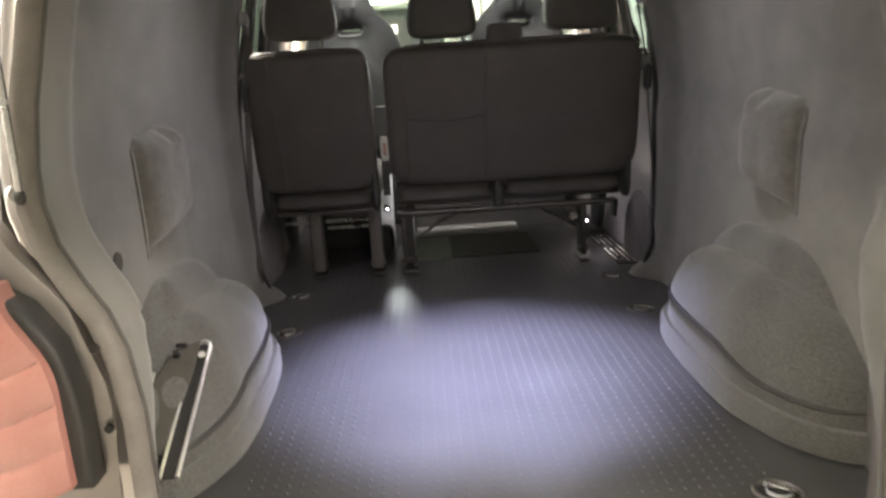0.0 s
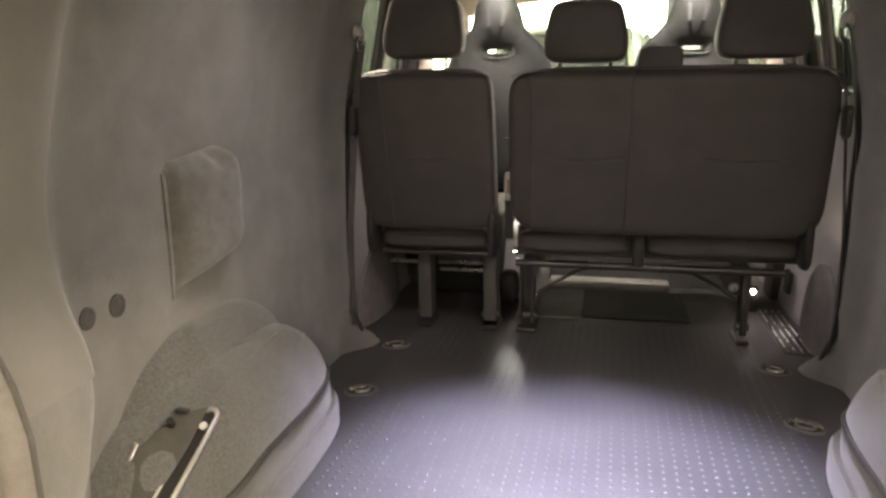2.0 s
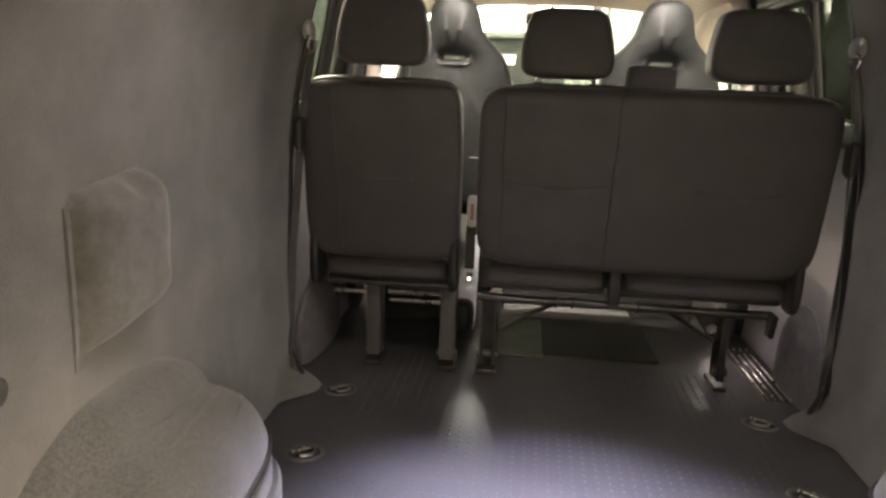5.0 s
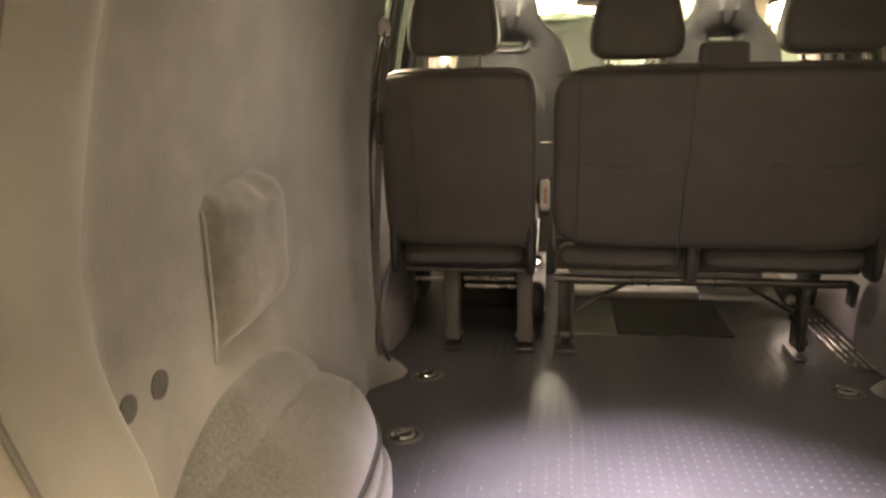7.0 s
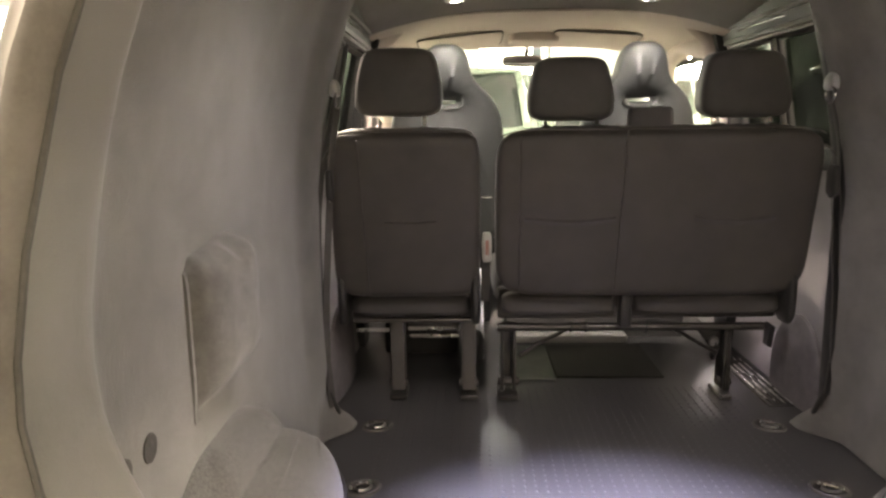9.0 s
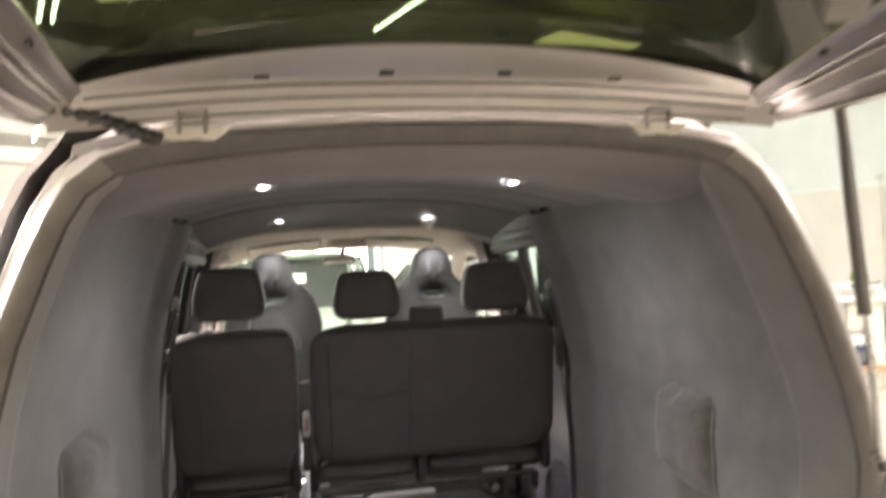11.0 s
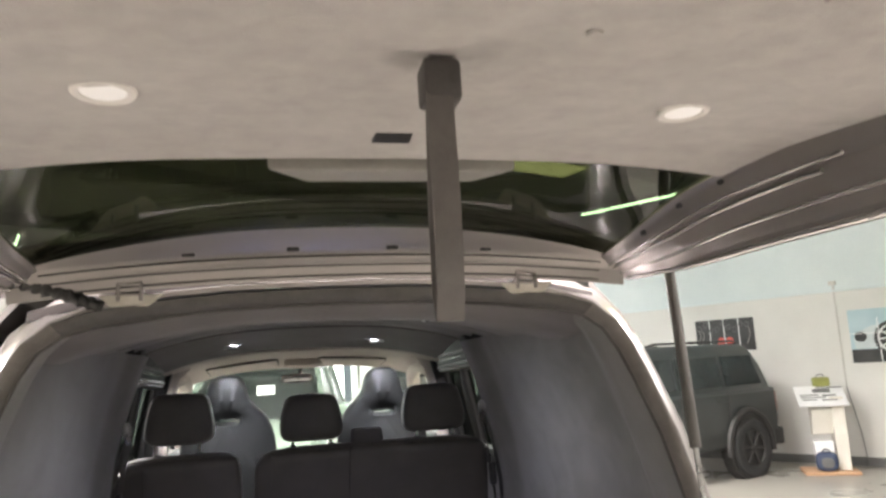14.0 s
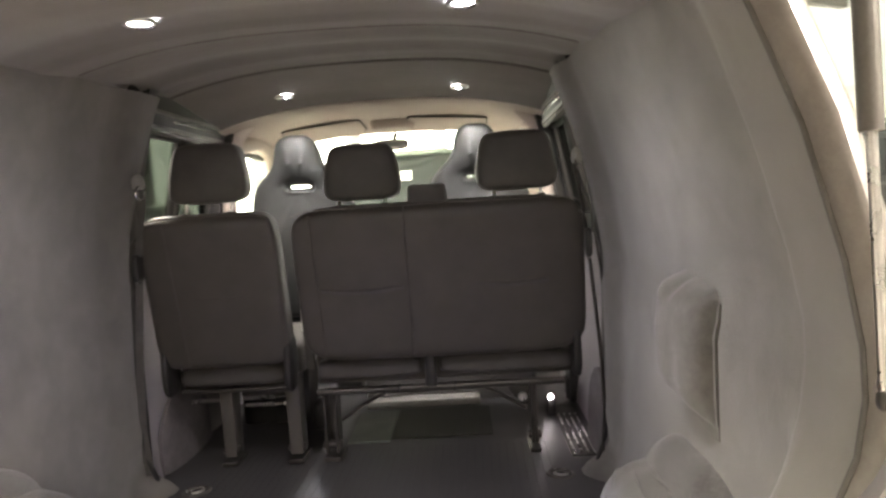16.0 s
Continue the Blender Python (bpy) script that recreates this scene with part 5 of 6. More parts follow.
# ---- seat belts ----
for side in (-1, 1):
    belt = thing("seat_belt", "dark webbing seat belt on the pillar with pale anchor cover", "seat belt", (side * 0.72, 1.62, F), group="rear seat belts")
    bm = B()
    ribbon(bm, [(side * 0.69, 1.625, 1.585), (side * 0.712, 1.622, 1.45), (side * 0.728, 1.618, 1.25), (side * 0.745, 1.61, 1.0), (side * 0.748, 1.60, 0.80), (side * 0.735, 1.60, 0.66)], (0.5, 1, 0.02), 0.03, 0.0025)
    part("webbing", bm, WEBBING, belt)
    bm = B()
    ribbon(bm, [(side * 0.70, 1.632, 1.585), (side * 0.738, 1.636, 1.45), (side * 0.762, 1.638, 1.25), (side * 0.772, 1.63, 1.0), (side * 0.765, 1.62, 0.70)], (0.3, 1, 0.02), 0.026, 0.0025)
    part("webbing", bm, WEBBING, belt)
    bm = B()
    pad(bm, side * 0.698, 1.615, 1.612, 0.015, 0.03, 0.024, 2.6, 8, shape=lambda q: Vector((q.x, q.y, q.z - 0.35 * abs(q.x))))
    part("anchor_cover", bm, ANCHOR_PLASTIC, belt, "pale anchor cover")
    bm = B()
    tube(bm, [(side * 0.69, 1.60 + 0.03 * math.cos(a), 1.575 + 0.022 * math.sin(a)) for a in np.linspace(0, 2 * math.pi, 17)[:-1]], 0.0035, 6, closed=True)
    part("guide_loop", bm, CHROME, belt, "metal guide loop")
    bm = B()
    pad(bm, side * 0.722, 1.612, 1.335, 0.01, 0.028, 0.045, 5, 6)
    part("tongue", bm, BLACK_PLASTIC, belt, "black belt tongue")
    bm = B()
    box(bm, side * 0.722 - 0.004, side * 0.722 + 0.004, 1.598, 1.626, 1.284, 1.296, 0.001, 1)
    part("tongue_plate", bm, CHROME, belt, "bright tongue plate")
    bm = B()
    disc(bm, (side * 0.79, 1.605, 0.972), (-side, -0.4, 0), 0.011, 0.012, 14)
    part("bolt", bm, STEEL, belt, "steel fixing bolt")
    bm = B()
    tube(bm, [(side * 0.752, 1.60, 0.80), (side * 0.748, 1.60, 0.72), (side * 0.72, 1.62, 0.63)], 0.012, 8, flat=0.5)
    part("lower_anchor", bm, BLACK_PLASTIC, belt, "black lower anchor")

# ---- lashing rings ----
ring0 = None
for x, y in ((-0.60, 1.25), (0.595, 1.25), (-0.607, 1.645), (0.603, 1.645), (0.526, 0.165), (-0.526, 0.165)):
    m = VAN @ pose(x, y, F - 0.004, 0, 0, 35 if x < 0 else -35)
    if ring0:
        copy_thing(ring0, m)
        continue
    ring0 = thing("lashing_ring", "steel lashing ring in a round floor recess", "lashing ring", (0, 0, 0), m, "lashing rings in the load floor")
    bm = B()
    tube(bm, [(0.045 * math.cos(a), 0.038 * math.sin(a), 0.002) for a in np.linspace(0, 2 * math.pi, 29)[:-1]], 0.0055, 8, closed=True)
    part("rim", bm, GREY_STEEL, ring0, "worn grey rim")
    bm = B()
    disc(bm, (0, 0, -0.001), (0, 0, 1), 0.038, 0.002, 24)
    part("cup", bm, BLACK_PLASTIC, ring0, "black cup")
    bm = B()
    tube(bm, [(0.024 * math.cos(a), 0.02 * math.sin(a), 0.006) for a in np.linspace(0, 2 * math.pi, 21)[:-1]], 0.004, 8, closed=True)
    tube(bm, [(-0.03, 0.014, 0.006), (0.03, 0.014, 0.006)], 0.005, 8)
    part("ring", bm, STEEL, ring0, "steel ring")

# ---- load bracket by the nearside arch ----
rack = thing("folding_bracket", "black folding bracket with chrome edges beside the wheel arch", "bracket", (-0.68, 0.40, F))
top1, bot1 = Vector((-0.648, 0.533, 0.836)), Vector((-0.662, 0.235, 0.668))
top2, bot2 = Vector((-0.721, 0.40, 0.824)), Vector((-0.752, 0.31, 0.682))


def bar(t, b, w):
    """A chrome U-shaped bar: two edges joined by a round top."""
    d = (b - t).normalized()
    s = Vector((1, 0, 0)) * w
    pts = [b - s, t - s + d * 0.02]
    for a in np.linspace(math.pi, 0, 9):
        pts.append(t + d * 0.02 + s * math.cos(a) - d * 0.02 * math.sin(a))
    pts += [t + s + d * 0.02, b + s]
    return pts


bm = B()
tube(bm, bar(top1, bot1, 0.017), 0.005, 8)
part("bar", bm, BRIGHT_STEEL, rack, "chrome edged bar")
bm = B()
ribbon(bm, [top1 + (bot1 - top1) * q for q in (0.03, 0.5, 1.0)], (1, 0, 0), 0.03, 0.004)
part("plate", bm, BLACK_PLASTIC, rack, "black plate")
bm = B()
disc(bm, top1 + (bot1 - top1) * 0.12 + Vector((0.004, -0.003, 0.004)), (0, -0.6, 0.8), 0.008, 0.003, 16)
part("stop", bm, LIGHT_PLASTIC, rack, "white stop")
bm = B()
tube(bm, [top2, bot2], 0.0038, 8)
part("bar", bm, BRIGHT_STEEL, rack, "chrome edged bar")
bm = B()
tray = [Vector((-0.657, 0.535, 0.838)), Vector((-0.685, 0.50, 0.84)), Vector((-0.707, 0.452, 0.83)), Vector((-0.722, 0.40, 0.808)), Vector((-0.745, 0.29, 0.70)), Vector((-0.675, 0.29, 0.68))]
lift = Vector((0.008, -0.008, 0.008))
loft(bm, [[p - lift * 2 for p in tray], tray, [p + lift * 0.7 for p in tray]])
bmesh.ops.bevel(bm, geom=bm.edges[:], offset=0.003, segments=2, profile=0.5, affect="EDGES")
part("tray", bm, TRAY_CLOTH, rack, "dark folded tray")
bm = B()
disc(bm, (-0.69, 0.462, 0.836), (0.1, -0.6, 0.8), 0.009, 0.012, 16, 0.007)
box(bm, -0.698, -0.672, 0.485, 0.497, 0.843, 0.853, 0.002, 1)
part("catch", bm, BLACK_PLASTIC, rack, "black catch")

# ---- the showroom (its own axes: x towards the long white wall, y along it) ----
HALL = pose(0, 0, 0, 0, 0, math.degrees(math.atan2(0.527, 0.85)))
WX, HZ = 10.88, 3.82
bm = B()
box(bm, -9.5, WX + 0.3, -9.5, 14.5, -0.2, 0.0)
solo("floor", bm, HALL_FLOOR, "grey-beige coated showroom floor", "floor", "structure", HALL)
bm = B()
box(bm, 7.35, WX, -9.4, 14.2, 0.0, 0.004)
solo("floor_border", bm, HALL_FLOOR_PALE, "paler coated floor strip along the wall", "floor", "structure", HALL)
bm = B()
box(bm, WX, WX + 0.25, -9.5, 9.05, 0.0, 2.52)
box(bm, WX, WX + 0.25, 10.75, 14.5, 0.0, 2.52)
box(bm, WX, WX + 0.25, 9.05, 10.75, 0.0, 0.9)
solo("wall_east", bm, WALL_PAINT, "white painted showroom wall", "wall", "structure", HALL)
bm = B()
box(bm, WX - 0.012, WX + 0.25, -9.5, 9.05, 2.52, HZ)
box(bm, WX - 0.012, WX + 0.25, 10.75, 14.5, 2.52, HZ)
box(bm, WX - 0.012, WX + 0.25, 9.05, 10.75, 3.2, HZ)
solo("wall_cladding", bm, WALL_UPPER, "pale cladding above the white wall", "wall", "structure", HALL)
bm = B()
box(bm, WX - 0.03, WX, -9.4, 9.0, 2.50, 2.522, 0.004, 1)
solo("trim", bm, WALL_UPPER, "thin pale trunking along the wall", "trim", "structure", HALL)
bm = B()
box(bm, WX - 0.015, WX, -9.4, 14.2, 0.004, 0.13, 0.004, 1)
solo("baseboard", bm, BASE_GREY, "dark grey skirting", "skirting", "structure", HALL)
bm = B()
box(bm, -9.5, -9.25, -9.5, 14.5, 0.0, HZ)
solo("wall_west", bm, WALL_PAINT, "white painted showroom wall", "wall", "structure", HALL)
bm = B()
box(bm, -9.25, WX, -9.5, -9.25, 0.0, HZ)
solo("wall_south", bm, WALL_PAINT, "white painted showroom wall", "wall", "structure", HALL)
bm = B()
box(bm, -9.25, WX, 14.2, 14.45, 0.0, 0.5)
box(bm, -9.25, WX, 14.2, 14.45, 3.1, HZ)
for x in np.arange(-9.0, 10.9, 2.2):
    box(bm, x, x + 0.25, 14.2, 14.45, 0.5, 3.1)
solo("wall_north", bm, WALL_PAINT, "white showroom wall with wide windows", "wall", "structure", HALL)
DAY = glow("daylight outside", (1.0, 0.98, 0.92), 5.5)
ADDED_SKY = glow("added sky sheet", (1.0, 0.97, 1.0), 30.0)
bm = B()
box(bm, -9.25, WX, 14.9, 14.95, 0.3, 3.3)
solo("backdrop", bm, DAY, "bright daylight outside the windows", "backdrop", "structure", HALL)
# tall window added in the long wall ahead, to brighten the van's side glass
win = thing("window_1", "tall bright window added in the white showroom wall", "window", (0, 0, 0), HALL, kind="structure")
for y in (9.05, 9.88, 10.70):
    bm = B()
    box(bm, WX + 0.06, WX + 0.12, y, y + 0.05, 0.9, 3.2, 0.006, 1)
    part("window_frame", bm, LIGHT_PLASTIC, win)
for z in (0.9, 3.15):
    bm = B()
    box(bm, WX + 0.062, WX + 0.118, 9.10, 10.70, z, z + 0.05, 0.006, 1)
    part("window_frame", bm, LIGHT_PLASTIC, win)
# glowing sheet added behind it, far stronger than the other daylight
bm = B()
box(bm, WX + 0.6, WX + 0.65, 8.3, 11.5, 0.5, 3.6)
solo("backdrop", bm, ADDED_SKY, "glowing sheet outside the added window", "backdrop", "structure", HALL)
bm = B()
box(bm, -9.5, WX + 0.25, -9.5, 14.5, HZ, HZ + 0.15)
for yy in np.arange(-8.0, 14.0, 2.75):
    box(bm, -9.25, WX - 0.02, yy, yy + 0.12, HZ - 0.16, HZ)
solo("ceiling", bm, HALL_CEILING, "dark showroom ceiling with shallow beams", "ceiling", "structure", HALL)


def hall_xy(x, y):
    """World plan to the hall's axes."""
    return 0.85 * x + 0.527 * y, -0.527 * x + 0.85 * y


# fluorescent battens
batten = None
TUBES = [(-1.78, 3.87), (-1.69, 3.87), (0.64, 3.93), (4.0, 6.46), (-5.0, 4.2), (-4.9, -2.5), (1.0, -5.4), (6.2, -1.0), (2.6, 9.5), (5.6, 1.6), (-3.4, 8.6), (-3.6, -1.4), (3.6, -1.2), (0.15, 0.3)]
for i, (x, y) in enumerate(TUBES):
    hx, hy = hall_xy(x, y)
    m = HALL @ pose(hx, hy, 3.52, 0, 0, 1.5 if x == 4.0 else -11)
    if batten is None:
        batten = thing("batten_light", "white fluorescent batten lamp hanging from the ceiling, lit", "ceiling light", (0, 0, 0), m, "showroom battens")
        bm = B()
        box(bm, -0.022, 0.022, -0.76, 0.76, 0.02, 0.055, 0.004, 1)
        part("housing", bm, LIGHT_PLASTIC, batten)
        bm = B()
        tube(bm, [(0, -0.74, 0), (0, 0.74, 0)], 0.013, 10)
        part("tube", bm, TUBE_GLOW, batten, "glowing tube")
        for yy in (-0.6, 0.6):
            bm = B()
            tube(bm, [(0, yy, 0.05), (0, yy, 0.30)], 0.003, 6)
            part("hanger", bm, STEEL, batten)
    else:
        copy_thing(batten, m)
    if i != 1:
        area_lamp("tube_light", m @ pose(0, 0, -0.03), 0.5, 1.5, HALL_TUBE_WATTS * (0.28 if x > 3.9 or y > 9.0 else 0.3 if y < -2.0 else 0.4 if x < 0 and y < -1.0 else 0.8 if y < -1.0 else 1.0), (1.0, 0.925, 0.86), 158)
# yellowed skylight sheets
for x, y, w, d, rz in ((-1.13, 3.78, 0.9, 0.42, -16), (2.25, 4.86, 0.95, 0.4, 22), (-3.6, -1.0, 1.2, 0.6, 0), (2.6, 0.2, 1.2, 0.6, 0)):
    bm = B()
    box(bm, -w / 2, w / 2, -d / 2, d / 2, -0.012, 0.012, 0.004, 1)
    k = thing("skylight", "yellowed translucent skylight sheet", "skylight", (0, 0, 0), pose(x * 1.0, y, 3.52, 0, 0, rz), "skylights")
    part("sheet", bm, SKYLIGHT_GLOW, k, "yellowed sheet")
    bm = B()
    tube(bm, [(-w / 2, -d / 2, 0), (w / 2, -d / 2, 0), (w / 2, d / 2, 0), (-w / 2, d / 2, 0)], 0.016, 6, closed=True)
    part("frame", bm, LIGHT_PLASTIC, k)
    for sx_ in (-0.4, 0.4):
        bm = B()
        tube(bm, [(sx_ * w, 0, 0), (sx_ * w, 0, 0.30)], 0.004, 6)
        part("hanger", bm, STEEL, k)

# posters on the wall
def wall_frame(y, z):
    """On the white wall, x along it to the viewer's right, y out into the room, z up."""
    return HALL @ pose(WX, y, z, 0, 0, 90) @ pose(0, 0, 0)


def flat(bm, x0, x1, z0, z1, d):
    """A print layer on a poster: x to the viewer's right."""
    return box(bm, -x1, -x0, 0.0, d, z0, z1)


P1 = wall_frame(4.355, 1.98)
poster = thing("poster", "dark poster of a car engine with red covers, in four strips", "poster", (0, 0, 0), P1)
bm = B()
flat(bm, -0.49, 0.49, -0.26, 0.26, 0.012)
part("sheet", bm, POSTER_DARK, poster)
for x in (-0.245, 0.0, 0.245):
    bm = B()
    flat(bm, x - 0.008, x + 0.008, -0.26, 0.26, 0.016)
    part("join", bm, POSTER_WHITE, poster)
for x in (-0.06, 0.075):
    bm = B()
    pad(bm, -x, 0.012, -0.12, 0.066, 0.006, 0.085, 2.2, 6)
    part("red_shape", bm, POSTER_RED, poster, "red printed shape")
for k in range(9):
    bm = B()
    x = -0.42 + 0.1 * k
    z = 0.13 + 0.05 * math.sin(k * 1.9)
    tube(bm, [(-x + 0.03 * math.cos(a), 0.015, z + 0.045 * math.sin(a)) for a in np.linspace(0, 2 * math.pi, 13)[:-1]], 0.006, 5, closed=True)
    part("pale_shape", bm, BASE_GREY, poster, "pale printed shape")
for x in (-0.43, -0.37, 0.41):
    bm = B()
    tube(bm, [(-x, 0.014, 0.1), (-x - 0.02, 0.014, 0.0), (-x + 0.05, 0.014, -0.16)], 0.009, 5)
    part("pale_shape", bm, GREY_PLASTIC, poster, "pale printed shape")

P2 = wall_frame(1.68, 1.84)
poster2 = thing("poster", "pale blue poster of a white car wheel with red brake", "poster", (0, 0, 0), P2)
bm = B()
flat(bm, -0.80, 0.80, -0.39, 0.37, 0.012)
part("sheet", bm, POSTER_SKY, poster2)
bm = B()
flat(bm, -0.80, 0.80, -0.39, -0.20, 0.014)
part("road", bm, POSTER_DARK, poster2, "dark printed road")
bm = B()
prism(bm, [(0.74, -0.19), (0.76, -0.05), (0.68, 0.05), (0.5, 0.13), (0.1, 0.2), (-0.8, 0.24), (-0.8, -0.19)], "y", 0.012, 0.016)
part("car_body", bm, POSTER_PALE, poster2, "white printed car body")
bm = B()
disc(bm, (0.24, 0.012, -0.06), (0, 1, 0), 0.25, 0.007, 32)
part("tyre_print", bm, POSTER_DARK, poster2, "dark printed tyre")
bm = B()
tube(bm, [(0.24 + 0.19 * math.cos(a), 0.021, -0.06 + 0.19 * math.sin(a)) for a in np.linspace(0, 2 * math.pi, 33)[:-1]], 0.012, 6, closed=True)
for k in range(10):
    a = math.pi * 2 * k / 10
    tube(bm, [(0.24 + 0.04 * math.cos(a), 0.021, -0.06 + 0.04 * math.sin(a)), (0.24 + 0.18 * math.cos(a), 0.021, -0.06 + 0.18 * math.sin(a))], 0.011, 5)
part("rim_print", bm, POSTER_WHITE, poster2, "pale printed rim")
bm = B()
pad(bm, 0.13, 0.022, -0.04, 0.05, 0.006, 0.06, 3, 5)
part("brake_print", bm, POSTER_RED, poster2, "red printed brake")
bm = B()
pad(bm, 0.66, 0.017, -0.02, 0.08, 0.004, 0.07, 2.4, 5)
part("lamp_print", bm, POSTER_DARK, poster2, "dark printed headlamp")
for x in (0.42, 0.06, -0.3):
    bm = B()
    flat(bm, -x - 0.006, -x + 0.006, -0.39, 0.24, 0.022)
    part("join", bm, POSTER_WHITE, poster2)
bm = B()
flat(bm, -0.80, 0.80, 0.02, 0.032, 0.022)
part("join", bm, POSTER_WHITE, poster2)

# conduit with a small box on the wall
cond = thing("wall_conduit", "thin grey cable conduit with a small box on the wall", "conduit", (0, 0, 0), wall_frame(2.62, 0))
bm = B()
tube(bm, [(0, 0.012, 1.1), (0, 0.012, 2.62)], 0.011, 8)
part("pipe", bm, LIGHT_PLASTIC, cond)
bm = B()
box(bm, -0.05, 0.05, 0.0, 0.05, 2.60, 2.66, 0.006, 1)
part("box", bm, LIGHT_PLASTIC, cond)
bm = B()
tube(bm, [(0, 0.02, 1.12), (-0.05, 0.05, 0.9), (-0.12, 0.05, 0.5), (-0.16, 0.04, 0.02)], 0.006, 6)
part("cable", bm, BASE_GREY, cond, "loose grey cable")

# info stand by the wall
ST = HALL @ pose(10.12, 2.74, 0.004, 0, 0, -62)
stand = thing("display_stand", "white display stand with sloping board on a wooden base", "display stand", (0, 0, 0), ST)
bm = B()
box(bm, -0.34, 0.34, -0.28, 0.28, 0.0, 0.045, 0.008, 2)
part("base", bm, WOOD, stand, "wooden base board")
bm = B()
box(bm, 0.10, 0.26, -0.12, 0.16, 0.045, 1.02, 0.006, 1)
part("column", bm, STAND_WHITE, stand, "white column")
bm = B()
prism(bm, [(-0.17, 0.86), (0.10, 0.94), (0.10, 0.50), (-0.02, 0.52)], "x", -0.16, 0.10, 0.01, 2)
part("back_panel", bm, STAND_WHITE, stand)
bm = B()
tilted = Matrix.Translation((0, -0.02, 1.03)) @ Matrix.Rotation(radians(30), 4, "X")
box(bm, -0.31, 0.31, -0.24, 0.24, -0.012, 0.012, 0.004, 1, m=tilted)
board = part("board", bm, POSTER_WHITE, stand, "white sloping board")
for x0, x1, y0, y1 in ((-0.08, 0.14, 0.07, 0.16), (-0.26, -0.02, 0.0, 0.025), (-0.26, 0.06, -0.06, -0.035), (0.02, 0.2, -0.02, 0.01), (-0.24, -0.06, -0.12, -0.095), (0.0, 0.2, -0.13, -0.1)):
    bm = B()
    box(bm, x0, x1, y0, y1, 0.012, 0.0145, m=tilted)
    part("print_bar", bm, BASE_GREY, board, "dark unreadable print")
tin = thing("tin_box", "olive green tin box with a handle on the stand", "box", (0, 0, 0), ST @ pose(0.06, 0.21, 1.15))
bm = B()
box(bm, -0.11, 0.11, -0.06, 0.06, 0.0, 0.13, 0.02, 3)
part("body", bm, OLIVE, tin)
bm = B()
tube(bm, [(-0.05, 0, 0.125), (-0.04, 0, 0.165), (0.04, 0, 0.165), (0.05, 0, 0.125)], 0.007, 8)
part("handle", bm, BLACK_PLASTIC, tin)
bm = B()
box(bm, -0.02, 0.3, 0.13, 0.24, 1.12, 1.148, 0.004, 1)
part("top_shelf", bm, BASE_GREY, stand, "grey top shelf")
card = thing("paper_sheet", "white paper carton on the stand base", "carton", (0, 0, 0), ST @ pose(-0.05, -0.05, 0.24))
bm = B()
box(bm, -0.12, 0.12, -0.1, 0.1, 0.0, 0.2, 0.006, 1)
part("carton", bm, POSTER_WHITE, card)
bm = B()
box(bm, -0.11, 0.11, -0.09, 0.09, -0.195, 0.0, 0.004, 1)
part("lower_carton", bm, LIGHT_PLASTIC, card)
bag = thing("helmet_bag", "dark blue rounded bag on the stand base", "bag", (0, 0, 0), ST @ pose(-0.05, -0.2, 0.045))
bm = B()
pad(bm, 0, 0, 0.13, 0.14, 0.07, 0.13, 3, 8)
part("body", bm, BLUE_BAG, bag)
bm = B()
tube(bm, [(-0.05, -0.02, 0.25), (-0.03, -0.02, 0.29), (0.03, -0.02, 0.29), (0.05, -0.02, 0.25)], 0.008, 6)
part("handle", bm, BLACK_PLASTIC, bag)
bm = B()
pad(bm, 0, -0.065, 0.12, 0.08, 0.012, 0.07, 2.5, 5)
part("patch", bm, BASE_GREY, bag, "grey patch")


# ---- parked cars ----
def wheel_parts(car, x, y, r, w, spokes, rim_mat):
    s = math.copysign(1, x)
    bm = B()
    n = 36
    prof = [(r * 0.62, w * 0.42), (r * 0.70, w * 0.5), (r * 0.93, w * 0.48), (r, w * 0.36), (r, -w * 0.36), (r * 0.93, -w * 0.48), (r * 0.6, -w * 0.5)]
    rings = []
    for k in range(n + 1):
        a = 2 * math.pi * k / n
        rings.append([(x + s * q, y + p * math.cos(a), r + p * math.sin(a)) for p, q in prof])
    loft(bm, rings, close=False, caps=False)
    wheel = part("wheel", bm, TYRE, car, "black tyre")
    bm = B()
    disc(bm, (x + s * (w * 0.1), y, r), (s, 0, 0), r * 0.63, 0.02, 28)
    for k in range(spokes):
        a = 2 * math.pi * k / spokes
        tube(bm, [(x + s * w * 0.34, y + r * 0.1 * math.cos(a), r + r * 0.1 * math.sin(a)), (x + s * w * 0.40, y + r * 0.62 * math.cos(a + 0.08), r + r * 0.62 * math.sin(a + 0.08))], 0.026, 6)
    disc(bm, (x + s * w * 0.25, y, r), (s, 0, 0), r * 0.14, w * 0.14, 14)
    tube(bm, [(x + s * w * 0.40, y + r * 0.63 * math.cos(a), r + r * 0.63 * math.sin(a)) for a in np.linspace(0, 2 * math.pi, 29)[:-1]], 0.02, 6, closed=True)
    part("rim", bm, rim_mat, wheel, "spoked rim")


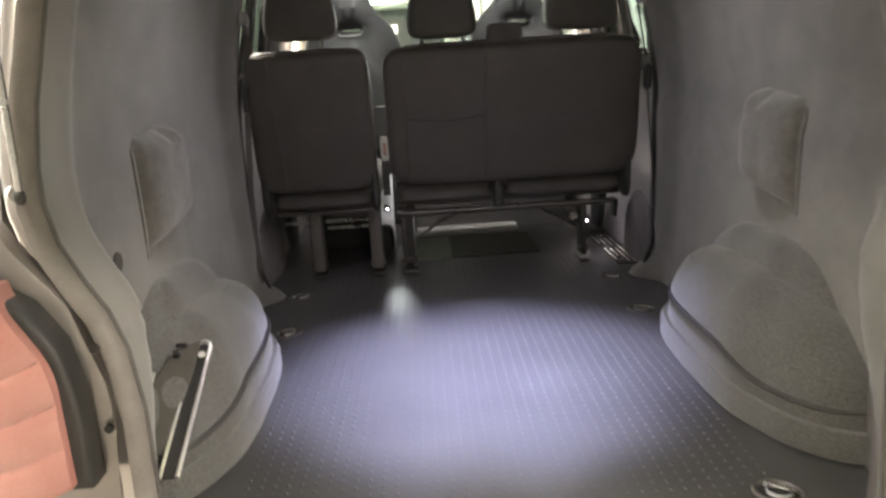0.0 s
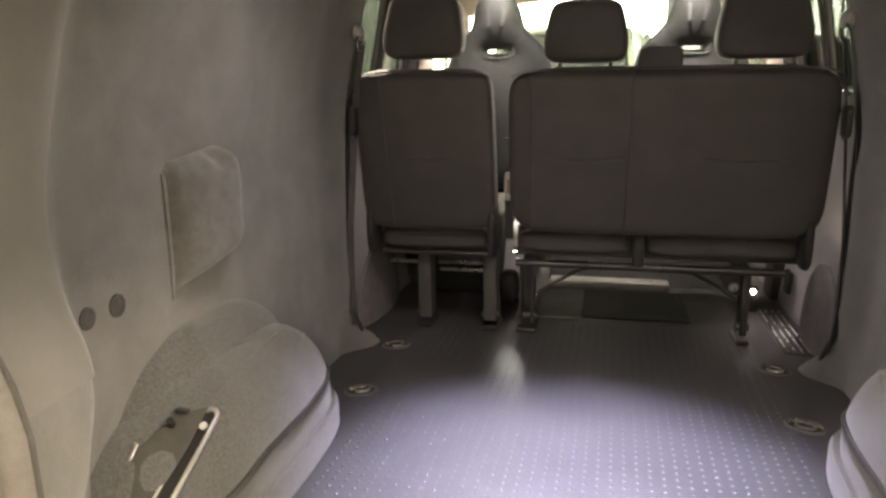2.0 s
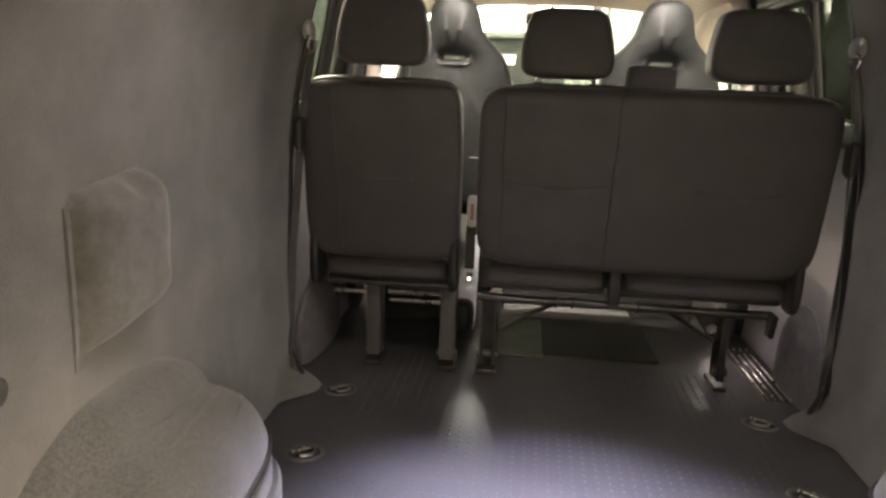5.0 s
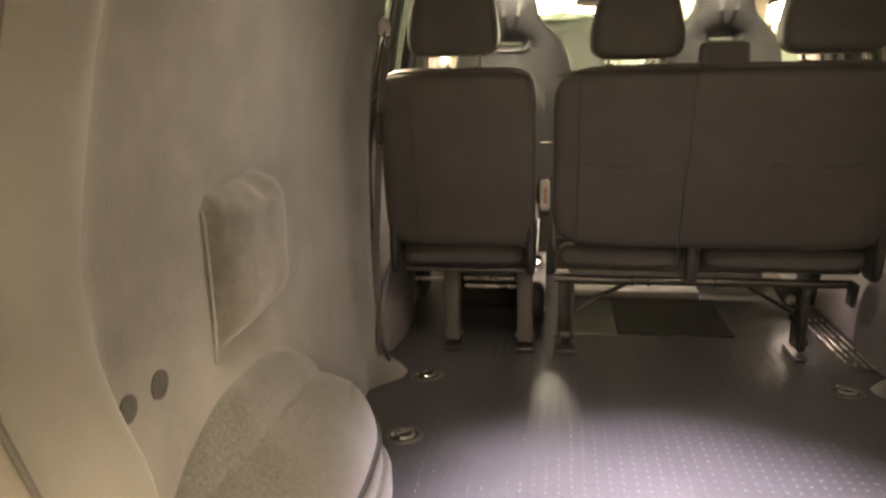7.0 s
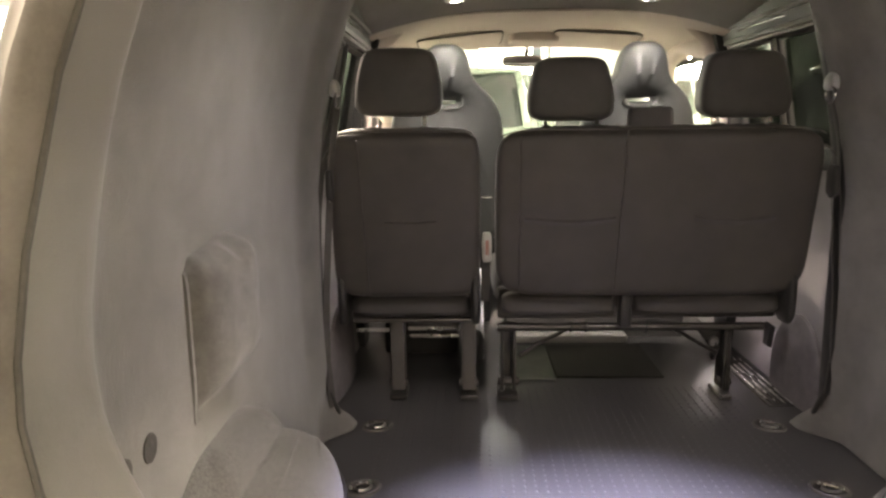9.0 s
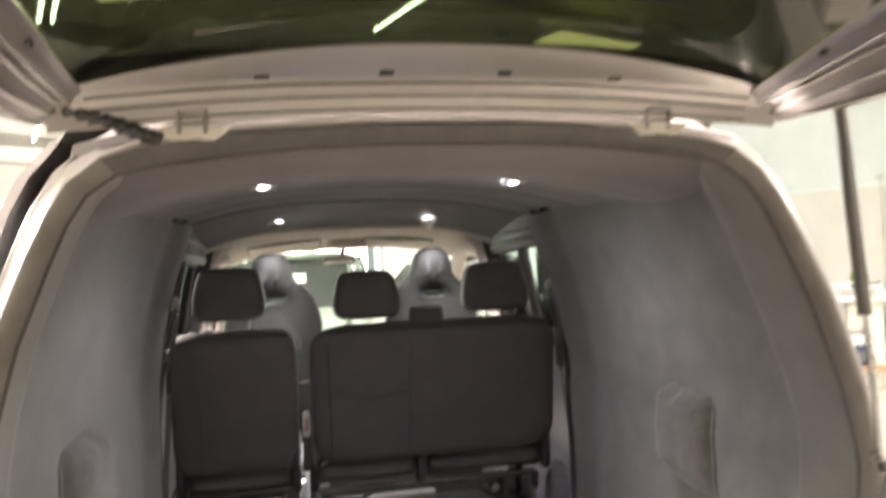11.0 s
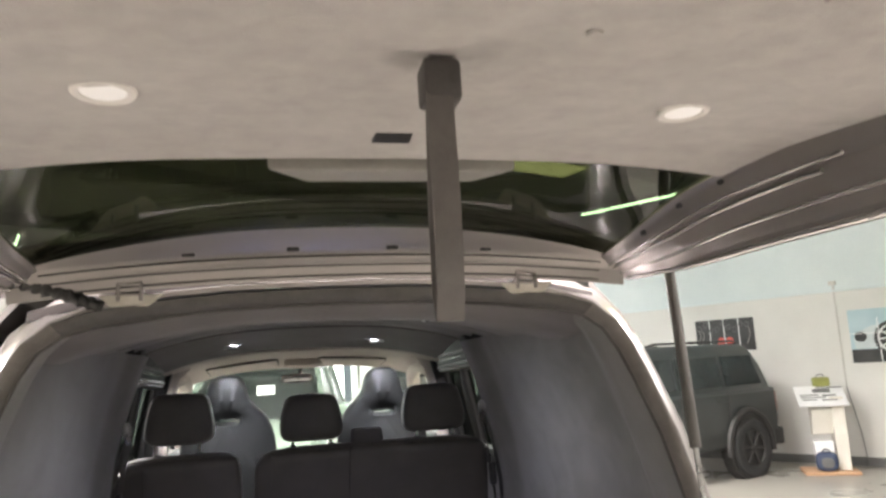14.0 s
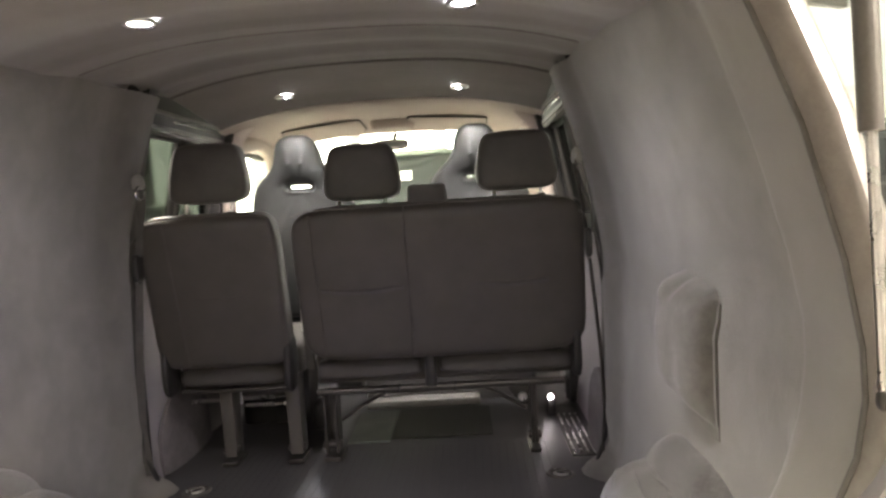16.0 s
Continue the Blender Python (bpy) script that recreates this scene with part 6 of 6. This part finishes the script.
suv = thing("off_road_car", "dark grey boxy off-road car parked by the wall", "car", (0, 0, 0), pose(4.39, 8.24, 0, 0, 0, 109.9))
bm = B()
prism(bm, [(-2.14, 0.42), (-2.21, 0.75), (-2.19, 1.18), (2.0, 1.18), (2.25, 1.10), (2.32, 0.8), (2.28, 0.40)], "x", -0.96, 0.96, 0.06, 3)
part("body", bm, SUV_PAINT, suv, "dark grey lower body")
bm = B()
rows = []
for z, yr, yf, w in ((1.15, -2.18, 0.95, 0.93), (1.3, -2.15, 0.80, 0.90), (1.50, -2.07, 0.52, 0.87), (1.68, -1.97, 0.34, 0.83), (1.785, -1.90, 0.24, 0.79), (1.825, -1.82, 0.1, 0.72)):
    rows.append([(-w, yr + 0.08, z), (-w + 0.06, yr, z), (w - 0.06, yr, z), (w, yr + 0.08, z), (w, yf - 0.1, z), (w - 0.1, yf, z), (-w + 0.1, yf, z), (-w, yf - 0.1, z)])
loft(bm, rows)
part("cabin", bm, SUV_PAINT, suv, "dark grey cabin")
for s in (-1, 1):
    for y0, y1 in ((-1.93, -1.18), (-1.08, -0.22), (-0.14, 0.5)):
        bm = B()
        sheet(bm, lambda u, v: (s * (0.925 - 0.07 * v), y0 + (y1 - y0) * u + (0.10 * v * (1 - u) if y0 < -1.5 else 0) - (0.25 * v * u if y1 > 0.4 else 0), 1.25 + 0.40 * v), 2, 2,
              lambda u, v: (s * (0.90 - 0.07 * v), y0 + (y1 - y0) * u + (0.10 * v * (1 - u) if y0 < -1.5 else 0) - (0.25 * v * u if y1 > 0.4 else 0), 1.25 + 0.40 * v))
        part("side_window", bm, CAR_WINDOW, suv, "dark side window")
    for y in (-1.5, 1.5):
        bm = B()
        pts = [(s * 0.965, y + 0.47 * math.cos(a), 0.40 + 0.50 * math.sin(a)) for a in np.linspace(-0.15, math.pi + 0.15, 19)]
        tube(bm, pts, 0.05, 8)
        part("arch_trim", bm, BLACK_PLASTIC, suv, "black arch trim")
        bm = B()
        disc(bm, (s * 0.80, y, 0.40), (s, 0, 0), 0.45, 0.168, 28)
        part("arch_hollow", bm, BLACK_PLASTIC, suv)
        wheel_parts(suv, s * 0.89, y, 0.395, 0.25, 6, BLACK_PLASTIC)
    bm = B()
    tube(bm, [(s * 0.72, -1.72, 1.835), (s * 0.74, -1.62, 1.86), (s * 0.74, 0.0, 1.86), (s * 0.72, 0.1, 1.83)], 0.016, 8)
    part("roof_rail", bm, BLACK_PLASTIC, suv, "black roof rail")
    for y in (-1.12, -0.17, 0.72):
        bm = B()
        tube(bm, [(s * 0.968, y, 0.55), (s * 0.968, y, 1.16)], 0.006, 5)
        part("door_gap", bm, SEAL, suv)
    for y in (-0.95, 0.0):
        bm = B()
        pad(bm, s * 0.975, y, 1.06, 0.014, 0.08, 0.018, 3, 5)
        part("door_handle", bm, SUV_PAINT, suv)
    bm = B()
    box(bm, s * 0.86 - 0.07, s * 0.86 + 0.07, -2.235, -2.17, 0.85, 1.12, 0.01, 2)
    part("tail_lamp", bm, RED_LENS, suv, "red tail lamp")
bm = B()
box(bm, -0.97, 0.97, -2.27, -2.05, 0.38, 0.62, 0.04, 3)
part("bumper", bm, BLACK_PLASTIC, suv, "black rear bumper")
bm = B()
box(bm, -0.97, 0.97, 2.2, 2.4, 0.38, 0.66, 0.04, 3)
part("bumper", bm, BLACK_PLASTIC, suv, "black bumper")


def hatchback(name, label, paint, m):
    """A low car: rounded body, glazed cabin, four wheels."""
    car = thing(name, label, "car", (0, 0, 0), m, "parked cars")
    bm = B()
    rows = []
    for y, zt, w, zb in ((-2.1, 0.86, 0.66, 0.34), (-2.0, 0.95, 0.80, 0.24), (-1.4, 0.98, 0.88, 0.2), (-0.2, 0.96, 0.90, 0.18), (0.9, 0.94, 0.89, 0.2), (1.5, 0.86, 0.86, 0.22), (1.95, 0.74, 0.76, 0.26), (2.12, 0.6, 0.6, 0.34)):
        rows.append([(-w * 0.9, y, zb), (-w, y, zb + 0.2), (-w, y, zt - 0.14), (-w * 0.9, y, zt), (0, y, zt + 0.03), (w * 0.9, y, zt), (w, y, zt - 0.14), (w, y, zb + 0.2), (w * 0.9, y, zb)])
    loft(bm, rows)
    part("body", bm, paint, car)
    bm = B()
    rows = []
    for z, yr, yf, w in ((0.93, -2.0, 1.05, 0.80), (1.15, -1.82, 0.65, 0.74), (1.36, -1.55, 0.25, 0.66)):
        rows.append([(-w, yr + 0.1, z), (-w + 0.15, yr, z), (w - 0.15, yr, z), (w, yr + 0.1, z), (w, yf - 0.15, z), (w - 0.2, yf, z), (-w + 0.2, yf, z), (-w, yf - 0.15, z)])
    loft(bm, rows)
    part("cabin_glass", bm, CAR_WINDOW, car, "dark cabin windows")
    bm = B()
    pad(bm, 0, -0.66, 1.385, 0.665, 0.93, 0.045, 3.5, 8)
    part("roof", bm, paint, car)
    for s in (-1, 1):
        for foot, head, rad in (((s * 0.79, 1.02, 0.94), (s * 0.65, 0.27, 1.37), 0.035), ((s * 0.80, -0.5, 0.94), (s * 0.67, -0.55, 1.37), 0.03), ((s * 0.79, -1.9, 0.94), (s * 0.66, -1.5, 1.37), 0.05)):
            part("pillar", tube(B(), [foot, head], rad, 8), paint, car)
        bm = B()
        pad(bm, s * 0.66, 1.98, 0.66, 0.15, 0.09, 0.06, 3, 6)
        part("headlamp", bm, LIGHT_PLASTIC, car, "clear headlamp")
        bm = B()
        pad(bm, s * 0.97, 0.62, 0.98, 0.09, 0.05, 0.06, 3, 6)
        part("door_mirror", bm, paint, car)
        for y in (-1.3, 1.32):
            bm = B()
            disc(bm, (s * 0.76, y, 0.33), (s, 0, 0), 0.36, 0.145, 24)
            part("arch_hollow", bm, BLACK_PLASTIC, car)
            wheel_parts(car, s * 0.80, y, 0.31, 0.2, 5, STEEL)
    bm = B()
    box(bm, -0.5, 0.5, 2.05, 2.1, 0.36, 0.5, 0.02, 2)
    part("grille", bm, BLACK_PLASTIC, car, "black grille")
    return car


green_car = hatchback("parked_car", "tall grey-green car facing the van, sticker on its windscreen", CAR_GREEN, pose(-0.35, 8.4, 0, 0, 0, 172) @ Matrix.Diagonal((1.05, 1.05, 1.32, 1)))
bm = B()
box(bm, -0.1, 0.1, 0.0, 0.004, 0, 0.11, m=Matrix.Translation((-0.1, 0.66, 1.13)) @ Matrix.Rotation(radians(30), 4, "X"))
part("price_sticker", bm, POSTER_WHITE, green_car, "white price sticker")
hatchback("parked_car", "white hatchback parked ahead of the van", CAR_WHITE, pose(1.9, 9.6, 0, 0, 0, 150) @ Matrix.Diagonal((1.0, 1.0, 1.25, 1)))
hatchback("parked_car", "white hatchback parked beside the van", CAR_WHITE, pose(-3.5, 6.45, 0, 0, 0, 187))
